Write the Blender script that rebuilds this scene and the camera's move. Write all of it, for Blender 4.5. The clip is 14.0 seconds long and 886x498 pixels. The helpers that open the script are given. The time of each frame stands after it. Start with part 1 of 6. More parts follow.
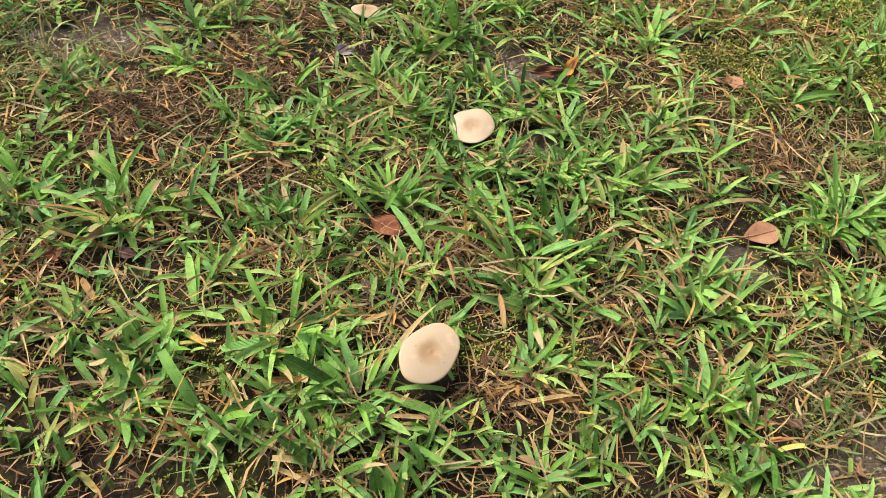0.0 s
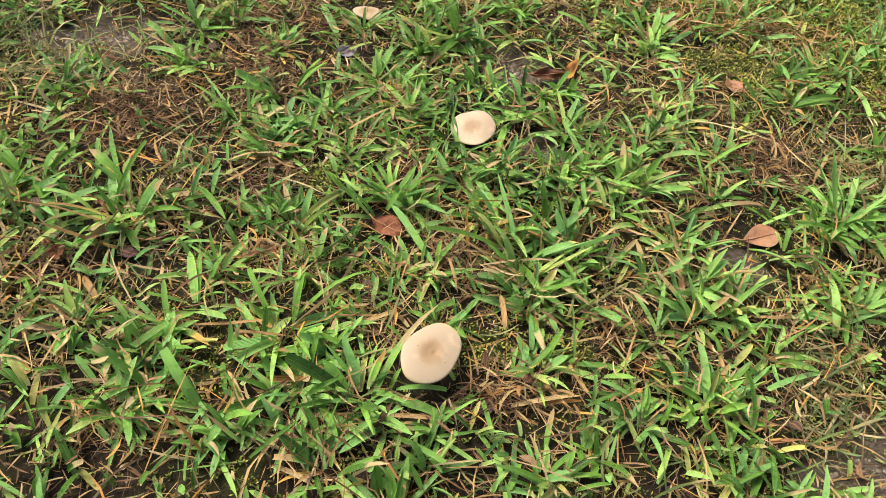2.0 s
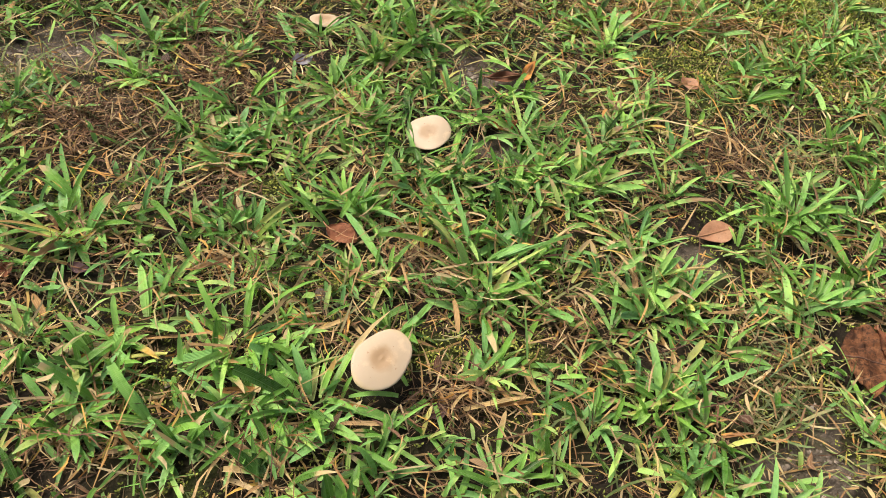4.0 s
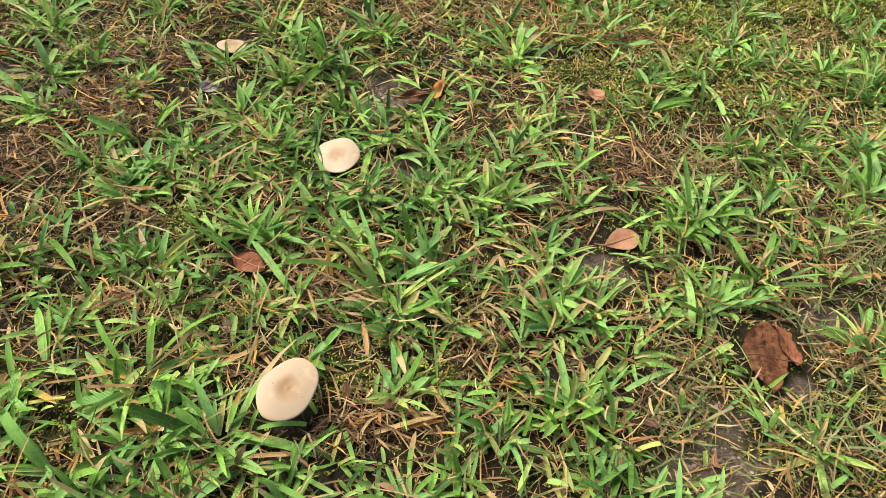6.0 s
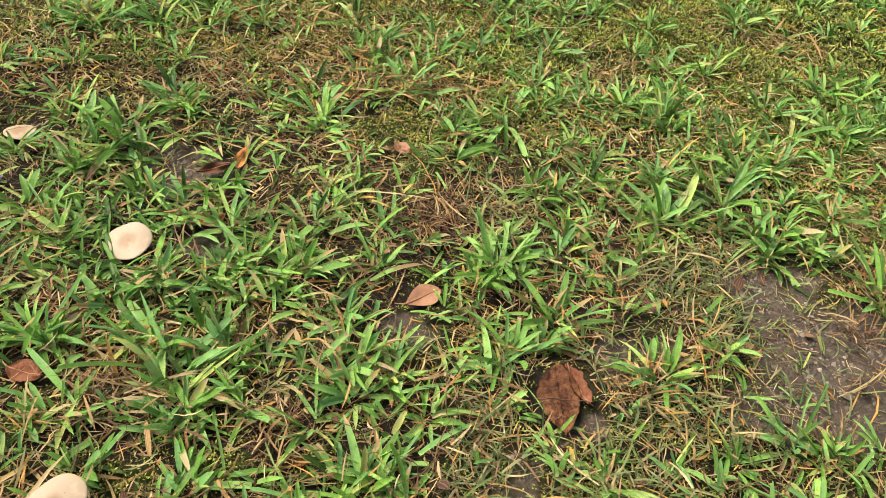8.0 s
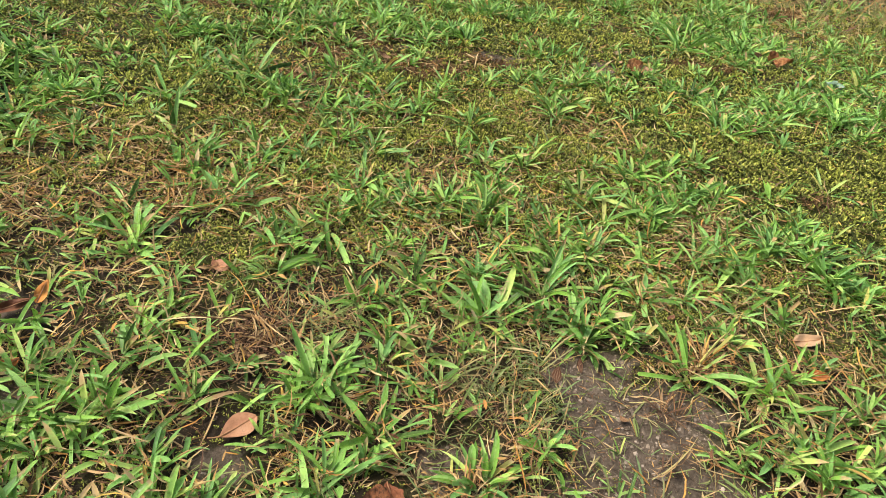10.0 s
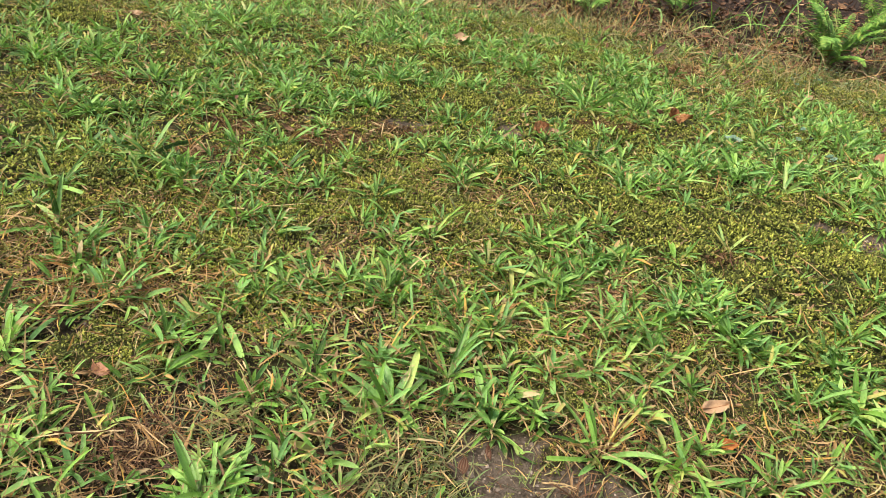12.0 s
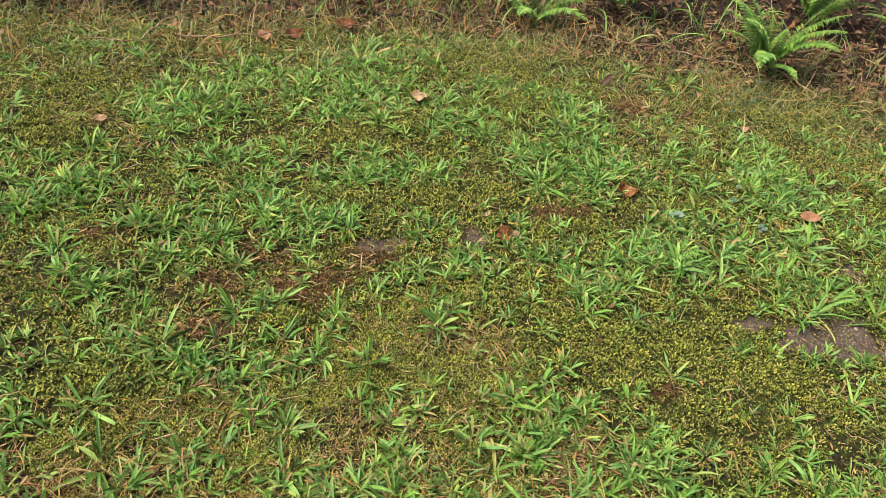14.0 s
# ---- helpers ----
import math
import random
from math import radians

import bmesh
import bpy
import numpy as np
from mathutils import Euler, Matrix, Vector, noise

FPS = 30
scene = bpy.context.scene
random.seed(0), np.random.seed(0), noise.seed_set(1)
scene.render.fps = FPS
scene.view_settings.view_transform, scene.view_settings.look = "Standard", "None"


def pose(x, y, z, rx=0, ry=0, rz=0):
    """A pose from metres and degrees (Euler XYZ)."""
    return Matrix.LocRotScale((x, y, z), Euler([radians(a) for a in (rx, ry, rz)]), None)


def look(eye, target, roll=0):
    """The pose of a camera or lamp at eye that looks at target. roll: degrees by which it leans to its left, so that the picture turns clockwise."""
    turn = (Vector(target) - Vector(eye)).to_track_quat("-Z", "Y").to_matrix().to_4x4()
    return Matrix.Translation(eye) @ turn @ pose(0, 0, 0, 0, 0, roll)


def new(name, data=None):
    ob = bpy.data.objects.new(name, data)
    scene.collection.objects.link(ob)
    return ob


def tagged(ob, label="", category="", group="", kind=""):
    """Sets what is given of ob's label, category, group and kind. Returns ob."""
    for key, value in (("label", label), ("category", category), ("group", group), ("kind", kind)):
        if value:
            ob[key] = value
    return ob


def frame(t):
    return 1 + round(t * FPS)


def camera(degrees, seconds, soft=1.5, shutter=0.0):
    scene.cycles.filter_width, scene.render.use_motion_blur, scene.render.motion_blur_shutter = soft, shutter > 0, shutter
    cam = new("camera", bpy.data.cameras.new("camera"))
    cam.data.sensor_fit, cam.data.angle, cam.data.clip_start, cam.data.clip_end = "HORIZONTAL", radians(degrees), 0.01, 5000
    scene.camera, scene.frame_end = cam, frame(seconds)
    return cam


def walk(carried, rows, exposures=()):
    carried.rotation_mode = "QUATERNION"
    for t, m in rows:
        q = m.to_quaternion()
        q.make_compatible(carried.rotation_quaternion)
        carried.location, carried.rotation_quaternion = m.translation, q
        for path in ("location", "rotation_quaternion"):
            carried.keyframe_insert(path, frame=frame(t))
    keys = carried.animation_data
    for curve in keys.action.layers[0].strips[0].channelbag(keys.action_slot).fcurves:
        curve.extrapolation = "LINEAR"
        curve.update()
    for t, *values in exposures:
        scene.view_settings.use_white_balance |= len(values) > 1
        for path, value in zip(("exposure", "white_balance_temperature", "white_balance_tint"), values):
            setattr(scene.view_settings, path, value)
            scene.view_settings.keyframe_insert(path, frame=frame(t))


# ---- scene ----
cam = camera(61.0, 14.0, soft=0.5)
METRES, EYE, TILT, LEAN, TURN = 1.1, 0.528, -45.72, -5.4, 0.0
ROWS = [
    (0.0, 0.0, 0.0, 0.0, 0.0, 0.0, -0.0),
    (0.5, 0.0009, 0.0012, -0.002, -0.14, 0.04, -0.14),
    (1.0, -0.0021, 0.0, -0.0013, -0.31, 0.16, -0.31),
    (1.5, -0.0016, -0.0029, -0.0025, -0.34, 0.26, -0.41),
    (2.0, -0.0038, -0.0016, -0.0028, -0.23, 0.3, -0.32),
    (2.5, 0.0044, -0.001, -0.0019, -0.09, 0.26, -0.01),
    (5.0, 0.0368, -0.0053, 0.0004, -2.56, 0.7, 2.8),
    (5.5, 0.0457, -0.0054, 0.0015, -3.54, 0.86, 3.61),
    (6.0, 0.0648, -0.0103, 0.0068, -4.84, 1.05, 4.67),
    (6.5, 0.0888, -0.0202, 0.0109, -6.24, 1.25, 6.0),
    (7.0, 0.1121, -0.0181, 0.0156, -7.76, 1.43, 7.58),
    (7.5, 0.1427, -0.0252, 0.024, -9.53, 1.71, 9.34),
    (8.0, 0.1783, -0.0313, 0.0332, -11.66, 1.93, 11.1),
    (8.5, 0.2066, -0.0344, 0.0402, -14.17, 2.22, 12.66),
    (9.0, 0.2304, -0.0405, 0.0473, -16.73, 2.77, 14.12),
    (11.5, 0.2904, -0.0762, 0.075, -24.31, 7.54, 18.98),
    (12.0, 0.3196, -0.0582, 0.0923, -25.33, 7.27, 19.85),
    (12.5, 0.3665, -0.0394, 0.1618, -26.2, 5.44, 20.97),
    (13.0, 0.3897, -0.0883, 0.3153, -27.29, 2.02, 22.1),
    (13.5, 0.3868, -0.1867, 0.4861, -28.53, -1.16, 22.98),
    (14.0, 0.3662, -0.2981, 0.6286, -29.34, -3.65, 23.65),
]
EXPOSURES = [(0.0, 0.95, 6750.0, 11.0), (9.0, 0.97, 6800.0, 11.5), (11.5, 0.98, 6800.0, 12.5), (13.0, 0.90, 6850.0, 13.5), (14.0, 0.76, 6850.0, 14.0)]
walk(cam, [(t, pose(0, 0, EYE, TILT, LEAN, TURN) @ pose(METRES * x, METRES * y, METRES * z, 90 + pitch, roll, yaw)) for t, x, y, z, yaw, pitch, roll in ROWS], EXPOSURES)

# ---- light: an overcast sky and a wide, weak sun ----
SUN_HEIGHT, SUN_TURN = 58.0, 300.0
world = bpy.data.worlds.new("overcast_sky")
scene.world = world
world.use_nodes = True
sky = world.node_tree.nodes.new("ShaderNodeTexSky")
sky.sky_type, sky.sun_disc = "NISHITA", False
sky.sun_elevation, sky.sun_rotation = radians(SUN_HEIGHT), radians(SUN_TURN)
sky.air_density, sky.dust_density, sky.ozone_density = 1.0, 6.0, 0.6
back = world.node_tree.nodes["Background"]
back.inputs["Strength"].default_value = 0.095
world.node_tree.links.new(sky.outputs["Color"], back.inputs["Color"])
lamp = bpy.data.lights.new("sun", "SUN")
lamp.energy, lamp.angle, lamp.color = 2.8, radians(32), (1.0, 0.95, 0.86)
sun = new("sun", lamp)
sun.matrix_world = look((0, 0, 0), (-math.sin(radians(SUN_TURN)) * math.cos(radians(SUN_HEIGHT)), -math.cos(radians(SUN_TURN)) * math.cos(radians(SUN_HEIGHT)), -math.sin(radians(SUN_HEIGHT))))
scene.view_settings.exposure = 0.75
rng = np.random.default_rng(7)


# ---- material helpers ----
class Mat:
    """A node material with short calls for its nodes."""

    def __init__(self, name, rough=0.6, spec=0.4):
        self.m = bpy.data.materials.new(name)
        self.m.use_nodes = True
        self.t = self.m.node_tree
        self.b = self.t.nodes["Principled BSDF"]
        self.b.inputs["Roughness"].default_value = rough
        self.b.inputs["Specular IOR Level"].default_value = spec

    def node(self, kind, **sets):
        n = self.t.nodes.new(kind)
        for key, value in sets.items():
            setattr(n, key, value)
        return n

    def put(self, socket, value):
        if isinstance(value, bpy.types.NodeSocket):
            self.t.links.new(value, socket)
        else:
            socket.default_value = value

    def math(self, op, a, b=0.0, c=0.0):
        n = self.node("ShaderNodeMath", operation=op)
        for i, v in enumerate((a, b, c)):
            self.put(n.inputs[i], v)
        return n.outputs[0]

    def span(self, v, a, b, lo=0.0, hi=1.0):
        n = self.node("ShaderNodeMapRange", interpolation_type="SMOOTHSTEP")
        for i, w in enumerate((v, a, b, lo, hi)):
            self.put(n.inputs[i], w)
        return n.outputs[0]

    def mix(self, f, a, b, how="MIX"):
        n = self.node("ShaderNodeMix", data_type="RGBA", blend_type=how)
        self.put(n.inputs[0], f)
        for i, v in ((6, a), (7, b)):
            self.put(n.inputs[i], (*v, 1.0) if isinstance(v, tuple) else v)
        return n.outputs[2]

    def ramp(self, f, *stops):
        n = self.node("ShaderNodeValToRGB")
        el = n.color_ramp.elements
        while len(el) < len(stops):
            el.new(0.5)
        for e, (at, col) in zip(el, stops):
            e.position, e.color = at, (*col, 1.0)
        self.put(n.inputs[0], f)
        return n.outputs[0]

    def noise(self, scale, detail=3.0, rough=0.55, vec=None):
        n = self.node("ShaderNodeTexNoise")
        n.inputs["Scale"].default_value, n.inputs["Detail"].default_value, n.inputs["Roughness"].default_value = scale, detail, rough
        if vec is None:
            vec = self.place()
        self.put(n.inputs["Vector"], vec)
        return n.outputs["Fac"]

    def place(self):
        return self.node("ShaderNodeTexCoord").outputs["Object"]

    def world_place(self):
        return self.node("ShaderNodeNewGeometry").outputs["Position"]

    def rand(self):
        """One random number for each piece: by object and by island."""
        a = self.node("ShaderNodeObjectInfo").outputs["Random"]
        b = self.node("ShaderNodeNewGeometry").outputs["Random Per Island"]
        return self.math("FRACT", self.math("ADD", a, b))

    def again(self, r, k):
        return self.math("FRACT", self.math("MULTIPLY", r, k))

    def uv(self):
        n = self.node("ShaderNodeSeparateXYZ")
        self.t.links.new(self.node("ShaderNodeUVMap").outputs[0], n.inputs[0])
        return n.outputs[0], n.outputs[1]

    def attr(self, name):
        return self.node("ShaderNodeAttribute", attribute_name=name).outputs["Fac"]

    def bump(self, height, strength, distance):
        n = self.node("ShaderNodeBump")
        n.inputs["Strength"].default_value, n.inputs["Distance"].default_value = strength, distance
        self.put(n.inputs["Height"], height)
        self.put(self.b.inputs["Normal"], n.outputs[0])

    def colour(self, c):
        self.put(self.b.inputs["Base Color"], c if isinstance(c, bpy.types.NodeSocket) else (*c, 1.0))
        return c

    def glow_through(self, c, share):
        """Light that a thin leaf lets through."""
        tr = self.node("ShaderNodeBsdfTranslucent")
        self.put(tr.inputs[0], c)
        mx = self.node("ShaderNodeMixShader")
        mx.inputs[0].default_value = share
        out = self.t.nodes["Material Output"]
        self.t.links.new(self.b.outputs[0], mx.inputs[1])
        self.t.links.new(tr.outputs[0], mx.inputs[2])
        self.t.links.new(mx.outputs[0], out.inputs[0])


def grass_material(name, greens, tan, tip=0.3, share=0.26, rough=0.30):
    k = Mat(name, rough, 0.38)
    r = k.rand()
    u, v = k.uv()
    c = k.ramp(r, *greens)
    r2, r3 = k.again(r, 17.0), k.again(r, 61.0)
    # veins and a paler midrib
    vein = k.math("SINE", k.math("MULTIPLY", u, 62.0))
    c = k.mix(k.span(vein, 0.0, 1.0, 0.0, 0.16), c, (0.38, 0.54, 0.20))
    c = k.mix(k.span(vein, -0.3, -1.0, 0.0, 0.16), c, (0.05, 0.15, 0.02))
    rib = k.span(k.math("ABSOLUTE", k.math("SUBTRACT", u, 0.5)), 0.05, 0.01, 0.0, 0.3)
    c = k.mix(rib, c, (0.40, 0.54, 0.22))
    # mottling along the blade
    spots = k.noise(220.0, 3.0, 0.6, k.world_place())
    c = k.mix(k.span(spots, 0.55, 0.8, 0.0, 0.35), c, (0.23, 0.36, 0.12))
    c = k.mix(k.span(spots, 0.42, 0.2, 0.0, 0.35), c, (0.05, 0.13, 0.03))
    # darker and yellower plants side by side
    c = k.mix(1.0, c, k.ramp(k.noise(16.0, 3.0, 0.65, k.world_place()), (0.34, (0.66, 0.72, 0.74)), (0.5, (1.0, 1.0, 1.0)), (0.66, (1.28, 1.2, 1.05))), "MULTIPLY")
    # withered tip, pale sheath
    start = k.span(r2, 0.78, 1.0, 1.08, 1.0 - tip * 1.6)
    wither = k.span(k.math("SUBTRACT", k.math("ADD", v, k.math("MULTIPLY", spots, 0.25)), k.math("ADD", start, 0.12)), -0.08, 0.08)
    c = k.mix(wither, c, k.ramp(r3, *tan))
    c = k.mix(k.span(v, 0.2, 0.0, 0.0, k.span(r3, 0.5, 0.9, 0.1, 0.6)), c, (0.40, 0.44, 0.21))
    k.colour(c)
    k.put(k.b.inputs["Roughness"], k.span(spots, 0.3, 0.7, rough - 0.08, rough + 0.14))
    k.bump(k.math("ADD", vein, k.math("MULTIPLY", spots, 2.5)), 0.45, 0.0008)
    k.glow_through(c, share)
    return k.m


TAN = ((0.0, (0.56, 0.44, 0.22)), (0.35, (0.42, 0.29, 0.12)), (0.6, (0.58, 0.48, 0.26)), (0.85, (0.26, 0.15, 0.07)), (1.0, (0.60, 0.40, 0.10)))
GREEN = ((0.0, (0.040, 0.110, 0.011)), (0.2, (0.118, 0.285, 0.036)), (0.45, (0.235, 0.475, 0.082)), (0.62, (0.190, 0.435, 0.130)), (0.85, (0.345, 0.590, 0.145)), (0.95, (0.43, 0.57, 0.16)), (1.0, (0.52, 0.44, 0.13)))
OLIVE = ((0.0, (0.103, 0.159, 0.039)), (0.3, (0.172, 0.228, 0.069)), (0.5, (0.249, 0.267, 0.103)), (0.7, (0.138, 0.224, 0.086)), (0.85, (0.378, 0.327, 0.155)), (1.0, (0.430, 0.344, 0.172)))
mat_grass = grass_material("green_grass_blade", GREEN, TAN)
mat_fine = grass_material("thin_grass_blade", OLIVE, TAN, 0.4, 0.2, 0.5)
PALE = ((0.0, (0.16, 0.19, 0.06)), (0.3, (0.28, 0.30, 0.11)), (0.55, (0.42, 0.39, 0.18)), (0.75, (0.22, 0.27, 0.10)), (0.9, (0.50, 0.42, 0.22)), (1.0, (0.40, 0.28, 0.12)))
mat_pale = grass_material("bleached_grass_blade", PALE, TAN, 0.6, 0.2, 0.5)


def straw_material(name, stops, share=0.1):
    k = Mat(name, 0.68, 0.3)
    r = k.rand()
    u, v = k.uv()
    fibre = k.math("SINE", k.math("MULTIPLY", u, 26.0))
    spots = k.noise(260.0, 4.0, 0.65, k.world_place())
    c = k.ramp(r, *stops)
    c = k.mix(k.span(spots, 0.5, 0.75, 0.0, 0.55), c, (0.10, 0.055, 0.03))
    c = k.mix(k.span(fibre, 0.1, 1.0, 0.0, 0.25), c, k.mix(0.45, c, (0.75, 0.62, 0.42)))
    k.colour(c)
    k.bump(k.math("ADD", fibre, k.math("MULTIPLY", spots, 3.0)), 0.4, 0.0006)
    k.glow_through(c, share)
    return k.m


STRAW_STOPS = ((0.0, (0.50, 0.36, 0.15)), (0.18, (0.30, 0.17, 0.065)), (0.36, (0.60, 0.47, 0.24)), (0.50, (0.17, 0.08, 0.035)), (0.66, (0.46, 0.28, 0.09)), (0.82, (0.11, 0.05, 0.03)), (0.93, (0.50, 0.24, 0.05)), (1.0, (0.62, 0.43, 0.09)))
BROWN_STOPS = ((0.0, (0.15, 0.066, 0.030)), (0.22, (0.055, 0.023, 0.012)), (0.45, (0.23, 0.12, 0.052)), (0.62, (0.085, 0.038, 0.019)), (0.78, (0.37, 0.24, 0.11)), (0.9, (0.034, 0.016, 0.010)), (1.0, (0.50, 0.36, 0.18)))
mat_straw = straw_material("withered_grass_blade", STRAW_STOPS)
mat_brown = straw_material("rotting_brown_grass", BROWN_STOPS, 0.05)


def moss_material(name, stops):
    k = Mat(name, 0.75, 0.25)
    c = k.ramp(k.rand(), *stops)
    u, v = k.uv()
    c = k.mix(1.0, c, k.ramp(k.noise(22.0, 3.0, 0.65, k.world_place()), (0.34, (0.58, 0.6, 0.7)), (0.66, (1.25, 1.22, 1.1))), "MULTIPLY")
    # shade deep in the cushion, painted as a darkened foot on every leaf
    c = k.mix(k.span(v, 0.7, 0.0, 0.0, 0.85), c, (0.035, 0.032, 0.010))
    k.colour(c)
    k.glow_through(c, 0.25)
    return k.m


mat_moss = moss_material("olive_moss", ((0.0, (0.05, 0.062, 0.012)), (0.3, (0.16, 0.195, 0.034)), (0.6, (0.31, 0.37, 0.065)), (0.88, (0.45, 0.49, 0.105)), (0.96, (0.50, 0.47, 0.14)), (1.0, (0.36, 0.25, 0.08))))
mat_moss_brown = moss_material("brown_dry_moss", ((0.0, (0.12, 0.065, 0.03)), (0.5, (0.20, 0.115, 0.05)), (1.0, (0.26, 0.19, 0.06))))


def ground_material():
    k = Mat("soil_and_thatch", 0.85, 0.25)
    at = k.world_place()
    big, mid, fine = k.noise(9.0, 4.0, 0.6, at), k.noise(60.0, 5.0, 0.65, at), k.noise(420.0, 4.0, 0.7, at)
    soil = k.ramp(mid, (0.25, (0.058, 0.044, 0.032)), (0.5, (0.122, 0.095, 0.070)), (0.75, (0.19, 0.152, 0.115)))
    soil = k.mix(k.span(fine, 0.55, 0.8, 0.0, 0.6), soil, (0.055, 0.042, 0.034))
    soil = k.mix(k.span(fine, 0.42, 0.25, 0.0, 0.5), soil, (0.29, 0.25, 0.20))
    soil = k.mix(k.span(big, 0.55, 0.75, 0.0, 0.45), soil, (0.10, 0.11, 0.035))
    # thatch and moss ground: shade of the gaps between blades put into the colour
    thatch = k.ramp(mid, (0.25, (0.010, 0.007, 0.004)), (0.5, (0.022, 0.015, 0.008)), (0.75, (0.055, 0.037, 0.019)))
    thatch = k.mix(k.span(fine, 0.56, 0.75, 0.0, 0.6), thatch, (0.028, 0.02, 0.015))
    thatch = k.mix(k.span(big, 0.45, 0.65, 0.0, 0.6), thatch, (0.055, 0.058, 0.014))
    moss = k.ramp(mid, (0.3, (0.022, 0.029, 0.005)), (0.6, (0.060, 0.078, 0.012)), (0.8, (0.13, 0.155, 0.022)))
    moss = k.mix(k.span(fine, 0.55, 0.75, 0.0, 0.7), moss, (0.04, 0.032, 0.012))
    litter = k.ramp(mid, (0.25, (0.012, 0.008, 0.005)), (0.55, (0.032, 0.019, 0.011)), (0.8, (0.075, 0.044, 0.025)))
    lawn = k.ramp(mid, (0.3, (0.030, 0.030, 0.011)), (0.5, (0.058, 0.075, 0.022)), (0.7, (0.10, 0.135, 0.035)))
    edge = k.math("MULTIPLY", k.math("SUBTRACT", mid, 0.5), 0.6)
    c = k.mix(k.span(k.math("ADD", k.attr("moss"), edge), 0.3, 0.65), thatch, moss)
    c = k.mix(k.span(k.math("ADD", k.attr("soil"), edge), 0.3, 0.6), c, soil)
    c = k.mix(k.span(k.math("ADD", k.attr("litter"), edge), 0.3, 0.7), c, litter)
    c = k.mix(k.attr("far"), c, lawn)
    k.colour(c)
    k.bump(k.math("ADD", k.math("MULTIPLY", mid, 1.2), fine), 1.0, 0.007)
    return k.m


mat_ground = ground_material()

# ---- the plan: patches of the lawn, each as centre x, y, half axes, turn ----
SOIL = [
    (-0.356, 0.826, 0.075, 0.064, 165),
    (0.422, 0.324, 0.048, 0.022, 59),
    (1.27, 1.56, 0.073, 0.037, 158),
    (1.539, 1.439, 0.074, 0.055, 30),
    (2.153, 0.657, 0.125, 0.06, 167),
    (2.003, 0.815, 0.056, 0.019, 158),
    (2.491, 0.784, 0.06, 0.029, -171),
    (1.057, 1.655, 0.034, 0.025, 158),
    (0.773, 1.464, 0.032, 0.017, 152),
    (0.853, 0.53, 0.056, 0.037, 30),
    (0.87, 0.421, 0.102, 0.052, 175),
    (0.846, 0.322, 0.091, 0.036, 169),
    (0.632, 0.462, 0.044, 0.028, 175),
    (0.758, 0.362, 0.057, 0.036, -179),
    (0.369, 0.54, 0.033, 0.03, 158),
    (0.141, 0.875, 0.04, 0.032, 151),
    (0.176, 0.692, 0.028, 0.022, 144),
    (0.415, 0.304, 0.043, 0.021, -175),
    (0.611, 0.452, 0.04, 0.022, -163),
    (0.51, 0.378, 0.036, 0.016, -176),
    (0.116, 0.837, 0.027, 0.021, 147)
]
BROWN = [
    (-0.308, 0.690, 0.082, 0.07, 153),
    (-0.178, 0.778, 0.074, 0.072, 150),
    (-0.129, 0.587, 0.034, 0.031, 175),
    (0.086, 0.504, 0.042, 0.03, -168),
    (0.101, 0.349, 0.052, 0.022, -175),
    (0.215, 0.436, 0.037, 0.028, -153),
    (-0.304, 0.456, 0.03, 0.02, 171),
    (-0.180, 0.921, 0.067, 0.038, -170),
    (-0.221, 0.524, 0.027, 0.019, 175),
    (0.454, 0.728, 0.059, 0.038, -146),
    (-0.051, 0.320, 0.026, 0.02, 178),
    (-0.215, 0.284, 0.025, 0.014, 176),
    (1.236, 0.757, 0.061, 0.035, -167),
    (1.038, 1.5, 0.137, 0.069, 155),
    (0.841, 1.617, 0.065, 0.061, 99),
    (0.765, 1.474, 0.069, 0.033, 152),
    (0.973, 1.667, 0.079, 0.031, 155),
    (1.842, 1.425, 0.141, 0.034, 158),
    (1.231, 1.51, 0.085, 0.033, 157),
    (1.578, 0.772, 0.042, 0.023, 164),
    (0.658, 1.925, 0.05, 0.029, 153),
    (2.564, 1.784, 0.155, 0.083, 176),
]
MOSS = [
    (-0.450, 0.827, 0.056, 0.038, 120),
    (-0.147, 0.350, 0.024, 0.02, 145),
    (0.080, 0.408, 0.028, 0.022, 78),
    (0.160, 0.403, 0.026, 0.021, -157),
    (0.469, 0.848, 0.091, 0.052, 58),
    (0.690, 1.114, 0.091, 0.048, -152),
    (0.284, 0.295, 0.043, 0.017, -174),
    (-0.104, 0.268, 0.017, 0.013, 168),
    (-0.084, 0.602, 0.027, 0.026, 105),
    (-0.006, 0.476, 0.021, 0.018, -171),
    (0.268, 0.471, 0.025, 0.019, -142),
    (0.436, 0.903, 0.067, 0.064, 173),
    (1.013, 0.573, 0.071, 0.034, 175)
]
